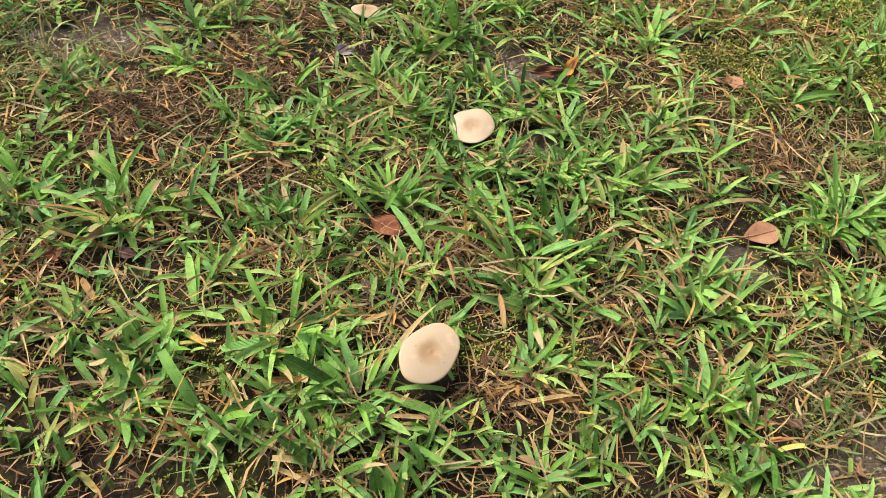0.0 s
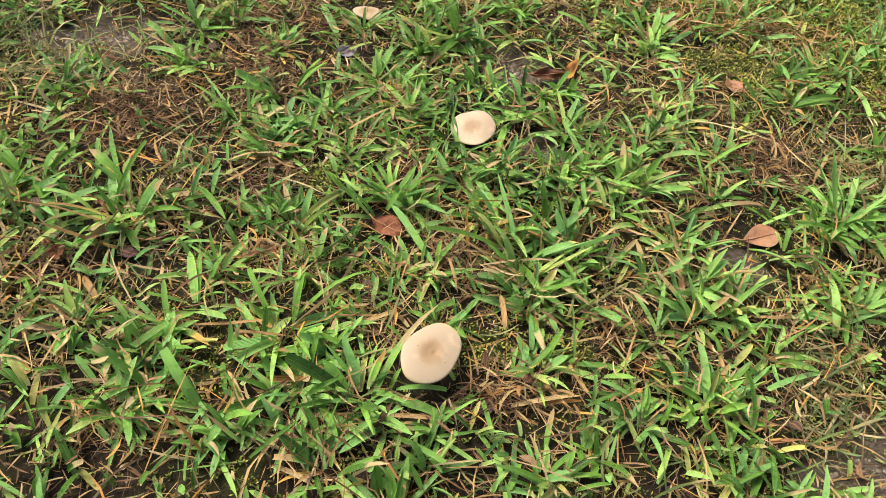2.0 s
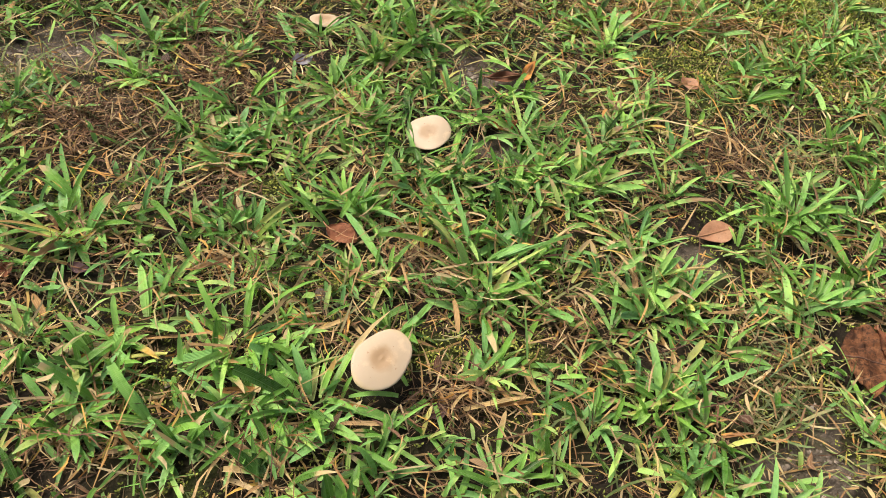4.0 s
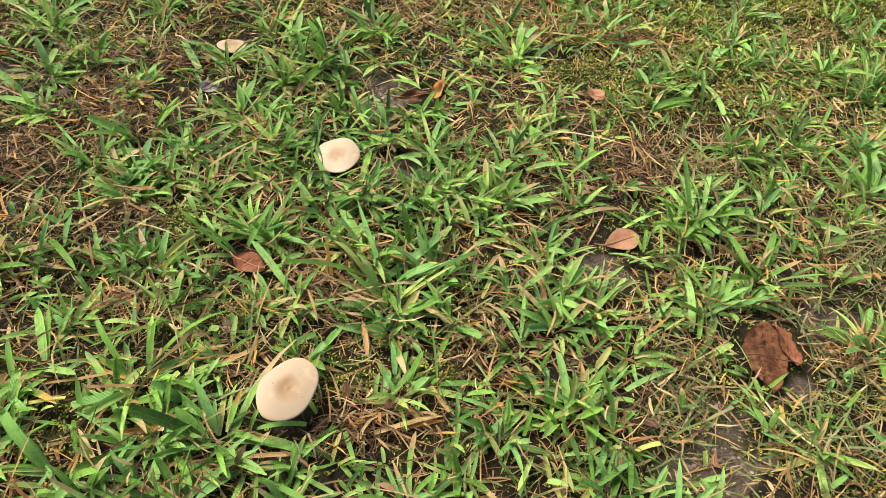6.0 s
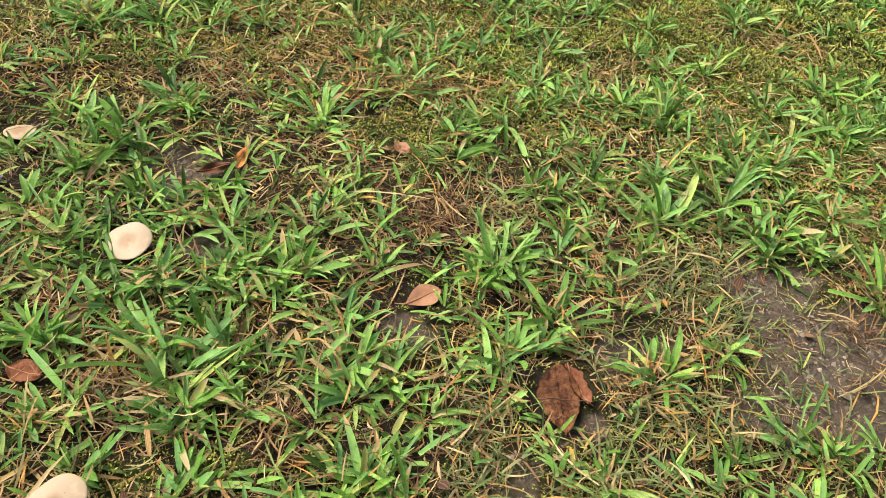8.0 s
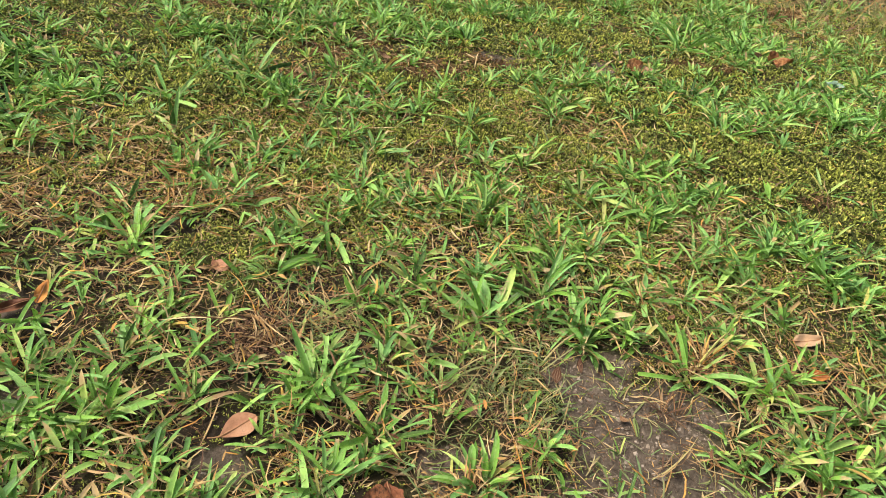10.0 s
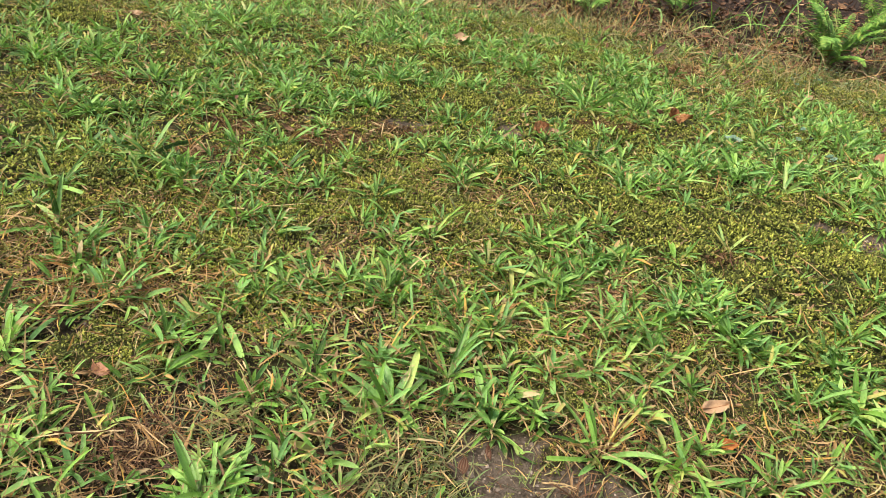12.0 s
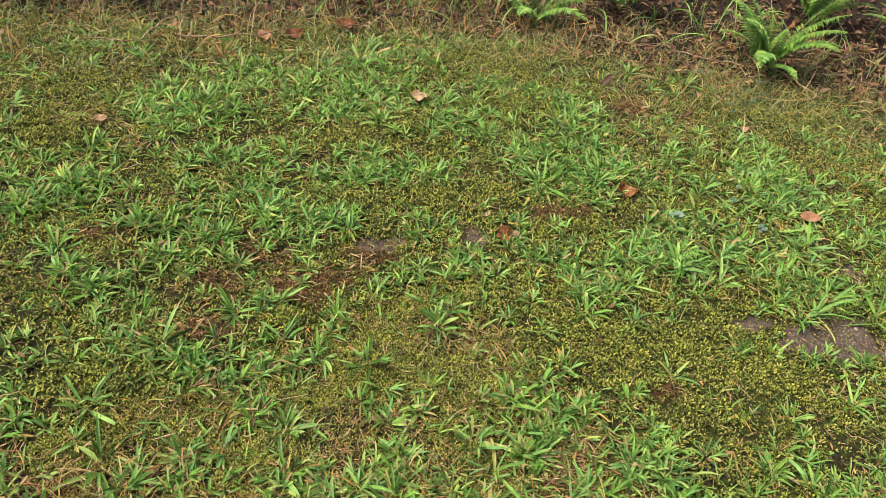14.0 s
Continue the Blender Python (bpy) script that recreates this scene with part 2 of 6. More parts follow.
MOSS_FAR = [
    (1.128, 1.096, 0.253, 0.083, 153),
    (1.485, 1.214, 0.191, 0.097, 160),
    (1.557, 0.974, 0.226, 0.085, 156),
    (1.052, 1.242, 0.11, 0.071, 156),
    (0.861, 1.184, 0.109, 0.061, 151),
    (0.513, 1.437, 0.132, 0.076, 146),
    (0.426, 1.323, 0.103, 0.064, 141),
    (2.333, 2.295, 0.306, 0.163, 174),
    (1.711, 2.063, 0.105, 0.08, -168),
    (1.327, 1.755, 0.188, 0.052, 158),
    (1.675, 1.61, 0.19, 0.067, 160),
    (1.764, 0.845, 0.171, 0.091, 165),
    (1.867, 0.687, 0.136, 0.078, 176),
    (1.574, 0.693, 0.106, 0.045, 157),
    (0.695, 2.441, 0.123, 0.078, 80),
    (0.837, 2.697, 0.144, 0.067, 163),
    (3.354, 1.454, 0.248, 0.116, -177),
    (3.065, 1.633, 0.187, 0.092, 180),
    (1.785, 1.388, 0.104, 0.044, 161),
    (0.737, 1.121, 0.08, 0.048, 148),
    (1.233, 1.336, 0.163, 0.084, 157),
    (1.495, 2.04, 0.079, 0.066, 27),
    (0.927, 1.419, 0.073, 0.038, 154),
    (0.614, 1.494, 0.086, 0.044, 150),
    (1.529, 0.827, 0.095, 0.049, 160),
    (2.166, 1.969, 0.161, 0.107, -160),
]
STRAW = [
    (0.405, 1.046, 0.22, 0.054, 170),
    (0.211, 1.080, 0.068, 0.054, 100),
    (0.587, 0.418, 0.073, 0.026, -172),
    (0.219, 0.443, 0.034, 0.025, -155),
    (-0.015, 0.781, 0.031, 0.027, 72),
    (-0.030, 0.507, 0.027, 0.015, -174),
    (-0.276, 0.390, 0.032, 0.018, 177),
    (-0.002, 0.636, 0.025, 0.019, -168),
    (0.440, 0.517, 0.033, 0.02, 48),
    (0.981, 0.488, 0.074, 0.035, 174),
    (0.559, 1.041, 0.136, 0.05, 161),
    (0.389, 1.205, 0.079, 0.044, 142),
    (0.778, 1.492, 0.058, 0.03, 152),
    (0.917, 0.903, 0.03, 0.028, 22),
    (1.258, 1.106, 0.058, 0.047, 22),
    (1.597, 0.772, 0.057, 0.032, 165),
    (0.829, 2.432, 0.091, 0.073, 155),
    (1.251, 2.741, 0.225, 0.108, 166),
    (2.562, 1.646, 0.248, 0.143, -174),
    (3.441, 1.638, 0.392, 0.18, -179),
    (1.666, 2.571, 0.188, 0.07, 166),
    (0.782, 2.873, 0.098, 0.091, 149),
    (0.448, 1.051, 0.076, 0.058, 133.0)
]
STRAW_NEAR = [
    (-0.308, 0.430, 0.043, 0.028, 172),
    (-0.236, 0.518, 0.032, 0.023, 175),
    (-0.113, 0.483, 0.042, 0.029, -179),
    (-0.213, 0.399, 0.032, 0.015, -179),
    (-0.018, 0.418, 0.022, 0.022, -166),
    (0.087, 0.356, 0.048, 0.017, -176),
    (-0.192, 0.303, 0.033, 0.017, 179),
    (-0.049, 0.295, 0.026, 0.014, -179),
    (0.088, 0.551, 0.047, 0.02, -173),
    (-0.015, 0.770, 0.037, 0.033, 62)
]
FINE = [
    (0.606, 0.362, 0.076, 0.039, 167),
    (0.734, 0.548, 0.078, 0.048, 175),
    (0.543, 0.719, 0.048, 0.043, -139),
    (-0.429, 0.769, 0.089, 0.054, 117),
    (0.422, 0.393, 0.077, 0.042, 56),
    (-0.286, 0.406, 0.037, 0.018, 179),
    (0.880, 0.305, 0.048, 0.03, -164),
    (0.416, 0.362, 0.062, 0.044, -152),
    (0.492, 0.317, 0.065, 0.037, -167),
    (0.756, 0.543, 0.07, 0.05, 31),
    (0.548, 0.378, 0.071, 0.03, 166),
    (0.736, 0.47, 0.049, 0.032, 41),
    (0.606, 0.468, 0.051, 0.029, -164)
]
LUSH = [
    (-0.282, 0.796, 0.052, 0.045, 124),
    (-0.246, 0.342, 0.065, 0.037, 176),
    (0.277, 0.388, 0.06, 0.04, -160),
    (0.130, 0.297, 0.032, 0.024, -166),
    (0.507, 0.613, 0.061, 0.048, 172),
    (0.528, 0.516, 0.07, 0.037, 167),
    (0.67, 2.118, 0.16, 0.134, 95),
    (1.082, 2.017, 0.161, 0.154, -174),
    (1.654, 2.235, 0.189, 0.15, -166),
    (1.12, 2.312, 0.098, 0.062, 66),
    (1.893, 1.977, 0.151, 0.1, 36),
    (2.44, 1.898, 0.147, 0.089, -175),
    (0.654, 1.381, 0.07, 0.056, 137),
    (0.875, 1.313, 0.063, 0.058, 146),
    (1.156, 0.939, 0.221, 0.074, 153),
    (0.99, 0.92, 0.128, 0.066, 153),
    (1.229, 0.817, 0.117, 0.069, 159),
    (1.943, 1.127, 0.192, 0.084, 162),
    (2.295, 0.905, 0.192, 0.104, -178),
    (1.422, 0.66, 0.113, 0.065, 163),
    (0.824, 0.943, 0.177, 0.06, 150),
    (2.083, 1.547, 0.171, 0.106, 179),
    (0.588, 1.713, 0.074, 0.044, 149),
    (2.674, 1.269, 0.172, 0.089, -167),
    (1.531, 1.839, 0.138, 0.066, 162),
    (0.782, 1.898, 0.091, 0.061, 152),
    (1.188, 1.694, 0.088, 0.053, 159),
    (1.407, 1.54, 0.046, 0.026, 161),
    (0.631, 1.094, 0.113, 0.048, 149),
]
# the lawn ends along this line; beyond it lie leaf litter and undergrowth
EDGE = [(-2.67, 4.6), (0.77, 3.30), (1.03, 3.19), (1.29, 3.02), (1.55, 2.87), (1.99, 2.77), (2.34, 2.60), (2.65, 2.41), (2.83, 2.20), (3.05, 1.95), (3.31, 1.81), (3.51, 1.62), (3.70, 1.38), (3.94, 0.94), (6.25, -1.82)]
EX, EY = np.array([p[0] for p in EDGE]), np.array([p[1] for p in EDGE])


def lattice(x, y, scale, seed):
    """Smooth value noise from 0 to 1 for arrays."""
    x, y = x * scale, y * scale
    xi, yi = np.floor(x).astype(np.int64), np.floor(y).astype(np.int64)
    fx, fy = x - xi, y - yi
    fx, fy = fx * fx * (3 - 2 * fx), fy * fy * (3 - 2 * fy)

    def h(i, j):
        n = (i * 374761393 + j * 668265263 + seed * 1442695041) & 0x7FFFFFFF
        n = ((n ^ (n >> 13)) * 1274126177) & 0x7FFFFFFF
        return ((n ^ (n >> 16)) & 0xFFFF) / 65535.0

    return (h(xi, yi) * (1 - fx) + h(xi + 1, yi) * fx) * (1 - fy) + (h(xi, yi + 1) * (1 - fx) + h(xi + 1, yi + 1) * fx) * fy


def step(v, a, b):
    k = np.clip((v - a) / (b - a), 0, 1)
    return k * k * (3 - 2 * k)


def zone(x, y, patches, soft=0.45, ragged=0.75):
    """1 inside the patches, 0 outside, with a ragged rim."""
    out = np.zeros_like(x)
    wob = (1.1 * lattice(x, y, 11, 2) + 0.9 * lattice(x, y, 28, 3) + 0.6 * lattice(x, y, 70, 4) - 1.3) * ragged
    for cx, cy, a, b, turn in patches:
        c, s = math.cos(radians(turn)), math.sin(radians(turn))
        dx, dy = x - cx, y - cy
        d = np.sqrt(((dx * c + dy * s) / a) ** 2 + ((dy * c - dx * s) / b) ** 2) + wob
        out = np.maximum(out, step(d, 1.0 + soft, 1.0 - soft))
    return out


def bare(x, y):
    """Bare soil, with a rim that is a little less ragged than the other patches'."""
    return zone(x, y, [(cx, cy, (1.22 if cy < 0.95 else 0.75) * p, (1.22 if cy < 0.95 else 0.75) * q, turn) for cx, cy, p, q, turn in SOIL], 0.32, 0.72)


def beyond(x, y):
    """Metres past the lawn's edge (minus: on the lawn)."""
    best = np.full_like(x, 9.0)
    for (ax, ay), (bx, by) in zip(EDGE, EDGE[1:]):
        k = np.clip(((x - ax) * (bx - ax) + (y - ay) * (by - ay)) / ((bx - ax) ** 2 + (by - ay) ** 2), 0, 1)
        best = np.minimum(best, np.hypot(x - ax - k * (bx - ax), y - ay - k * (by - ay)))
    side = np.where(y > np.interp(x, EX, EY), 1.0, -1.0)
    return best * side


def tilt(x, y):
    """The lawn falls gently away from the wood's edge."""
    return -0.014 - 0.0197 * x + 0.019 * y


def height(x, y):
    """The ground's height."""
    z = tilt(x, y) + 0.016 * (lattice(x, y, 5, 11) - 0.5) + 0.008 * (lattice(x, y, 17, 12) - 0.5) + 0.004 * (lattice(x, y, 60, 13) - 0.5)
    z = z - 0.008 * bare(x, y) + 0.006 * np.maximum(zone(x, y, MOSS), zone(x, y, MOSS_FAR))
    return z + 0.10 * step(beyond(x, y), 0.3, 1.6)


# spots kept free of grass: mushroom caps (with the height from which they are in the way) and leaves that lie open
CAPS = [(0.086, 0.662, 0.032, 0.034), (0.178, 0.840, 0.03, 0.004), (0.214, 0.865, 0.024, 0.006), (0.036, 0.365, 0.027, 0.018), (0.084, 0.706, 0.030, 0.012), (-0.061, 0.966, 0.028, 0.004), (1.623, 1.429, 0.036, 0.01), (0.394, 0.577, 0.030, 0.004), (0.503, 0.418, 0.036, 0.006), (-0.009, 0.539, 0.016, 0.010), (1.887, 2.204, 0.035, 0.02), (2.603, 1.023, 0.035, 0.02), (1.196, 0.474, 0.022, 0.016), (2.151, 1.387, 0.032, 0.016), (1.625, 1.509, 0.018, 0.012)]


def free_of_caps(points):
    """For rows of points, whether none of a row's points lies in a cap or on an open leaf."""
    ok = np.ones(points.shape[0], bool)
    for cx, cy, r, z in CAPS:
        ok &= ~((np.hypot(points[..., 0] - cx, points[..., 1] - cy) < r) & (points[..., 2] - tilt(cx, cy) > z - 0.008)).any(1)
    return ok


# ---- mesh helpers ----
def mesh_of(name, verts, faces, material, uv=None, smooth=True):
    """A mesh from arrays; all faces have the same number of corners."""
    me = bpy.data.meshes.new(name)
    verts, faces = np.asarray(verts, np.float32), np.asarray(faces, np.int32)
    n, k = faces.shape
    me.vertices.add(len(verts))
    me.vertices.foreach_set("co", verts.ravel())
    me.loops.add(n * k)
    me.loops.foreach_set("vertex_index", faces.ravel())
    me.polygons.add(n)
    me.polygons.foreach_set("loop_start", np.arange(0, n * k, k, dtype=np.int32))
    if smooth:
        me.polygons.foreach_set("use_smooth", np.ones(n, bool))
    if uv is not None:
        layer = me.uv_layers.new(name="UVMap")
        layer.data.foreach_set("uv", np.asarray(uv, np.float32)[faces.ravel()].ravel())
    me.update(calc_edges=True)
    me.materials.append(material)
    return me


def ribbons(base, az, el, length, width, droop, roll, rows=5, bend=None, fold=0.22, blunt=0.12, across=3, clamp=True, twist=None):
    """Many blades at once: verts, faces and uv. Each rises from its base at the angle el and droops on its way."""
    n = len(az)
    s = np.linspace(0, 1, rows + 1)
    bend = np.zeros(n) if bend is None else bend
    e = el[:, None] - droop[:, None] * s ** 1.3
    a = az[:, None] + bend[:, None] * s
    tx, ty, tz = np.cos(e) * np.cos(a), np.cos(e) * np.sin(a), np.sin(e)
    ds = length[:, None] / rows
    pos = np.zeros((n, rows + 1, 3))
    for i, t in enumerate((tx, ty, tz)):
        pos[:, 1:, i] = np.cumsum((t[:, 1:] + t[:, :-1]) / 2 * ds, 1)
    pos += base[:, None, :]
    if clamp:
        low = height(pos[..., 0].ravel(), pos[..., 1].ravel()).reshape(n, rows + 1) + 0.0015
        pos[..., 2] = np.maximum(pos[..., 2], low)
        ok = free_of_caps(pos)
        pos, a, e, roll, width, n = pos[ok], a[ok], e[ok], roll[ok], width[ok], int(ok.sum())
        twist = twist[ok] if twist is not None else None
        blunt = blunt[ok] if isinstance(blunt, np.ndarray) else blunt
    sx, sy = -np.sin(a), np.cos(a)
    nx, ny, nz = -np.sin(e) * np.cos(a), -np.sin(e) * np.sin(a), np.cos(e)
    roll = roll[:, None] + (twist[:, None] if twist is not None else 0.0) * s
    cr, sr = np.cos(roll), np.sin(roll)
    side = np.stack([cr * sx + sr * nx, cr * sy + sr * ny, sr * nz], -1)
    up = np.stack([cr * nx - sr * sx, cr * ny - sr * sy, cr * nz], -1)
    tip = np.broadcast_to(np.asarray(blunt, float), n)[:, None] * 3
    prof = np.minimum(1.0, 0.62 + 1.6 * s) * np.sqrt(np.clip(1 - ((s - (1 - tip)) / tip).clip(0, 1) ** 2, 0.012, 1) + np.where(tip < 0.12, 0.7, 0.0) * (s > 0.99))
    w = (width[:, None] * prof)[..., None] / 2
    rim = up * (w * fold * 2)
    cols = (pos + side * w + rim, pos, pos - side * w + rim) if across == 3 else (pos + side * w, pos - side * w)
    c = len(cols)
    verts = np.stack(cols, 2).reshape(-1, 3)
    u = np.tile(np.linspace(0, 1, c), n * (rows + 1))
    v = np.tile(np.repeat(s, c), n)
    i, j, b = np.meshgrid(np.arange(rows), np.arange(c - 1), np.arange(n), indexing="ij")
    o = (b * (rows + 1) * c + i * c + j).ravel()
    faces = np.stack([o, o + 1, o + c + 1, o + c], 1)
    order = np.argsort(b.ravel(), kind="stable")
    return verts, faces[order], np.stack([u, v], 1)


def stuff(name, data, material, label, category):
    verts, faces, uv = data
    return tagged(new(name, mesh_of(name, verts, faces, material, uv)), label, category, kind="stuff")


def scatter(count, box, keep):
    """Places in the box (x0, y0, x1, y1) kept by a density from 0 to 1."""
    x, y = rng.uniform(box[0], box[2], count), rng.uniform(box[1], box[3], count)
    k = rng.random(count) < keep(x, y)
    return x[k], y[k]


def on_ground(x, y, lift=0.0):
    return np.stack([x, y, height(x, y) + lift], 1)


# ---- the ground: one sheet to the horizon ----
# stretches of the lawn with a cover of their own, the finest first; AROUND lies behind and beside the path
NEAR, MIDDLE, FAR, AROUND = (-0.7, 0.12, 1.35, 1.35), (-0.3, 0.12, 2.4, 2.4), (0.2, 0.12, 4.8, 3.9), (-3.2, -2.6, 5.2, 4.6)


def outside(x, y):
    """Metres from the nearest of the finely covered stretches."""
    return np.min([np.hypot(np.maximum(np.maximum(b[0] - x, x - b[2]), 0), np.maximum(np.maximum(b[1] - y, y - b[3]), 0)) for b in (NEAR, MIDDLE, FAR)], axis=0)


def spread(lo, hi, fine, reach, grow=1.35):
    inner = list(np.arange(lo, hi, fine))
    a, b, d = lo, hi, fine
    left, right = [], []
    while d < reach:
        d *= grow
        a, b = a - d, b + d
        left.append(a), right.append(b)
    return np.array(left[::-1] + inner + [hi] + right)


def build_ground():
    gx, gy = spread(-0.8, 4.6, 0.025, 900.0), spread(0.0, 3.8, 0.025, 900.0)
    x, y = (g.ravel() for g in np.meshgrid(gx, gy))
    wide = np.hypot(x - 1.5, y - 1.5)
    z = height(x, y) * step(wide, 60, 12)
    nx, ny = len(gx), len(gy)
    i, j = (g.ravel() for g in np.meshgrid(np.arange(nx - 1), np.arange(ny - 1)))
    o = j * nx + i
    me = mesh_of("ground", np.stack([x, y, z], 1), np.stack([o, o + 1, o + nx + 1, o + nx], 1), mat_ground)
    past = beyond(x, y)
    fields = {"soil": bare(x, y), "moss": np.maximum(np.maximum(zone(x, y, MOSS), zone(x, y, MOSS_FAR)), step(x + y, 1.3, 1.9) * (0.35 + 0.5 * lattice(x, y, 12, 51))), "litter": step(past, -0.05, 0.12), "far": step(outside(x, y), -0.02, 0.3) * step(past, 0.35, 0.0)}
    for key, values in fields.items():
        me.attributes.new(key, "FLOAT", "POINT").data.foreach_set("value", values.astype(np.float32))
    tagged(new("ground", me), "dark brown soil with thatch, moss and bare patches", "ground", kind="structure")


build_ground()

# ---- the lawn's cover ----


def in_box(x, y, b):
    return (x > b[0]) & (x < b[2]) & (y > b[1]) & (y < b[3])


def longer(x, y):
    """How far the blades grow longer away from the worn near part of the lawn."""
    return step(y + 0.4 * x, 0.95, 1.25)


def lawn_density(x, y):
    moss = np.maximum(zone(x, y, MOSS), zone(x, y, MOSS_FAR))
    k = longer(x, y)
    patch = step(0.6 * lattice(x, y, 4.5, 24) + 0.4 * lattice(x, y, 13, 25), 0.30, 0.66)
    d = 0.62 * (0.45 + 0.9 * lattice(x, y, 14, 21)) * (1 - k) + 0.64 * (0.2 + 0.8 * patch) * k
    d = d * (1 - (0.72 + 0.23 * k) * zone(x, y, BROWN)) * (1 - (0.78 + 0.07 * k) * moss) * (1 - 0.35 * zone(x, y, STRAW + STRAW_NEAR)) * (1 - 0.8 * zone(x, y, FINE))
    d = (d + 0.45 * zone(x, y, LUSH)) * (1 - 0.985 * bare(x, y))
    past = beyond(x, y)
    right = step(x, 2.2, 2.7)
    return d * (step(past, 0.02, -0.3) * (1 - right) + (0.12 + 0.88 * step(past, -0.3, -0.75)) * step(past, 0.1, -0.1) * right)


def tips(n):
    """Some blades are cut square by the mower, most taper to a point."""
    return np.where(rng.random(n) < 0.10, 0.02, rng.uniform(0.14, 0.30, n))


def shoots(x, y, size, rows, across, leaves=(2, 5)):
    """Single shoots of broad-bladed lawn grass: small fans of arching blades."""
    n = len(x)
    count = rng.integers(leaves[0], leaves[1], n)
    own = np.repeat(np.arange(n), count)
    m = len(own)
    rank = np.concatenate([np.arange(c) for c in count])
    turn = rng.uniform(0, 2 * np.pi, n)
    az = turn[own] + (rank % 2) * np.pi * 0.8 + rng.normal(0, 0.4, m)
    young = rank / np.maximum(count[own] - 1, 1)
    el = np.radians(14 + 34 * young + rng.normal(0, 10, m)).clip(0.03, 1.3)
    size = np.broadcast_to(size, n)[own]
    length = size * (0.040 - 0.010 * young) * rng.lognormal(0, 0.32, m) * rng.lognormal(0, 0.15, n)[own]
    width = size * rng.normal(0.0058, 0.0013, m).clip(0.0025, 0.0085)
    base = on_ground(x, y)[own] + np.stack([rng.normal(0, 0.003, m), rng.normal(0, 0.003, m), 0.003 + 0.006 * young], 1)
    return ribbons(base, az, el, length, width, rng.normal(0.35, 0.25, m), rng.normal(0, 0.35, m), rows, rng.normal(0, 0.18, m), 0.22, tips(m), across)


def rosettes(x, y, size, rows, across, fans=(2, 5), leaves=(3, 6)):
    """Rosettes of a few shoots; each shoot leans outwards and carries its blades in a fan, the lower ones flat, the young ones steep."""
    n = len(x)
    fan_count = rng.integers(fans[0], fans[1], n)
    ros = np.repeat(np.arange(n), fan_count)
    k = len(ros)
    nth = np.concatenate([np.arange(c) for c in fan_count])
    head = rng.uniform(0, 6.283, n)[ros] + 6.283 * nth / fan_count[ros] + rng.normal(0, 0.35, k)
    count = rng.integers(leaves[0], leaves[1], k)
    own = np.repeat(np.arange(k), count)
    m = len(own)
    rank = np.concatenate([np.arange(c) for c in count])
    young = rank / (count[own] - 1)
    side = np.where(rank % 2, 1.0, -1.0)
    az = head[own] + side * (1.05 - 0.75 * young) * rng.uniform(0.5, 1.1, m) + rng.normal(0, 0.12, m)
    el = np.radians(14 + 42 * young + rng.normal(0, 9, m)).clip(0.04, 1.3)
    big = (np.broadcast_to(size, n) * rng.lognormal(0, 0.2, n))[ros][own]
    length = big * 0.056 * (1.0 - 0.3 * young) * rng.lognormal(0, 0.22, m)
    width = big ** 0.6 * rng.normal(0.0066, 0.0018, m).clip(0.0028, 0.0100)
    out = (0.004 + 0.008 * rng.random(k))[own] * big + 0.006 * young * big
    base = on_ground(x, y)[ros][own] + np.stack([out * np.cos(head[own]), out * np.sin(head[own]), 0.003 + 0.009 * young * big], 1)
    return ribbons(base, az, el, length, width, rng.normal(0.45, 0.22, m), rng.normal(0, 0.4, m), rows, rng.normal(0, 0.2, m), 0.34, tips(m), across, True, rng.normal(0, 0.35, m))


def skirts(x, y, size, rows, across, blades=(1, 7)):
    """Withered lower blades that lie round the foot of a rosette."""
    n = len(x)
    own = np.repeat(np.arange(n), rng.integers(blades[0], blades[1], n))
    m = len(own)
    big = np.broadcast_to(size, n)[own]
    az = rng.uniform(0, 6.283, m)
    out = rng.uniform(0.002, 0.012, m)
    base = on_ground(x, y)[own] + np.stack([out * np.cos(az), out * np.sin(az), rng.uniform(0.002, 0.008, m)], 1)
    return ribbons(base, az, np.radians(rng.normal(14, 12, m)), big * 0.036 * rng.lognormal(0, 0.35, m), rng.normal(0.0025, 0.0011, m).clip(0.0008, 0.005), rng.normal(0.4, 0.4, m), rng.normal(0, 0.6, m), rows, rng.normal(0, 0.5, m), 0.3, rng.uniform(0.08, 0.3, m), across, True, rng.normal(0, 0.9, m))


def joined(*parts):
    verts, faces, uv, at = [], [], [], 0
    for v, f, t in parts:
        verts.append(v), faces.append(f + at), uv.append(t)
        at += len(v)
    return np.concatenate(verts), np.concatenate(faces), np.concatenate(uv)


def lawn(name, box, many, few, size, rows, across, keep, label, dry_label):
    a = scatter(many, box, lambda x, y: lawn_density(x, y) * keep(x, y))
    b = scatter(few, box, lambda x, y: lawn_density(x, y) * keep(x, y))
    stuff(name, joined(shoots(*a, size(*a), rows, across), rosettes(*b, size(*b), rows, across)), mat_grass, label, "grass")
    stuff("withered_grass", skirts(*b, size(*b), 3, across), mat_straw, dry_label, "dead grass")


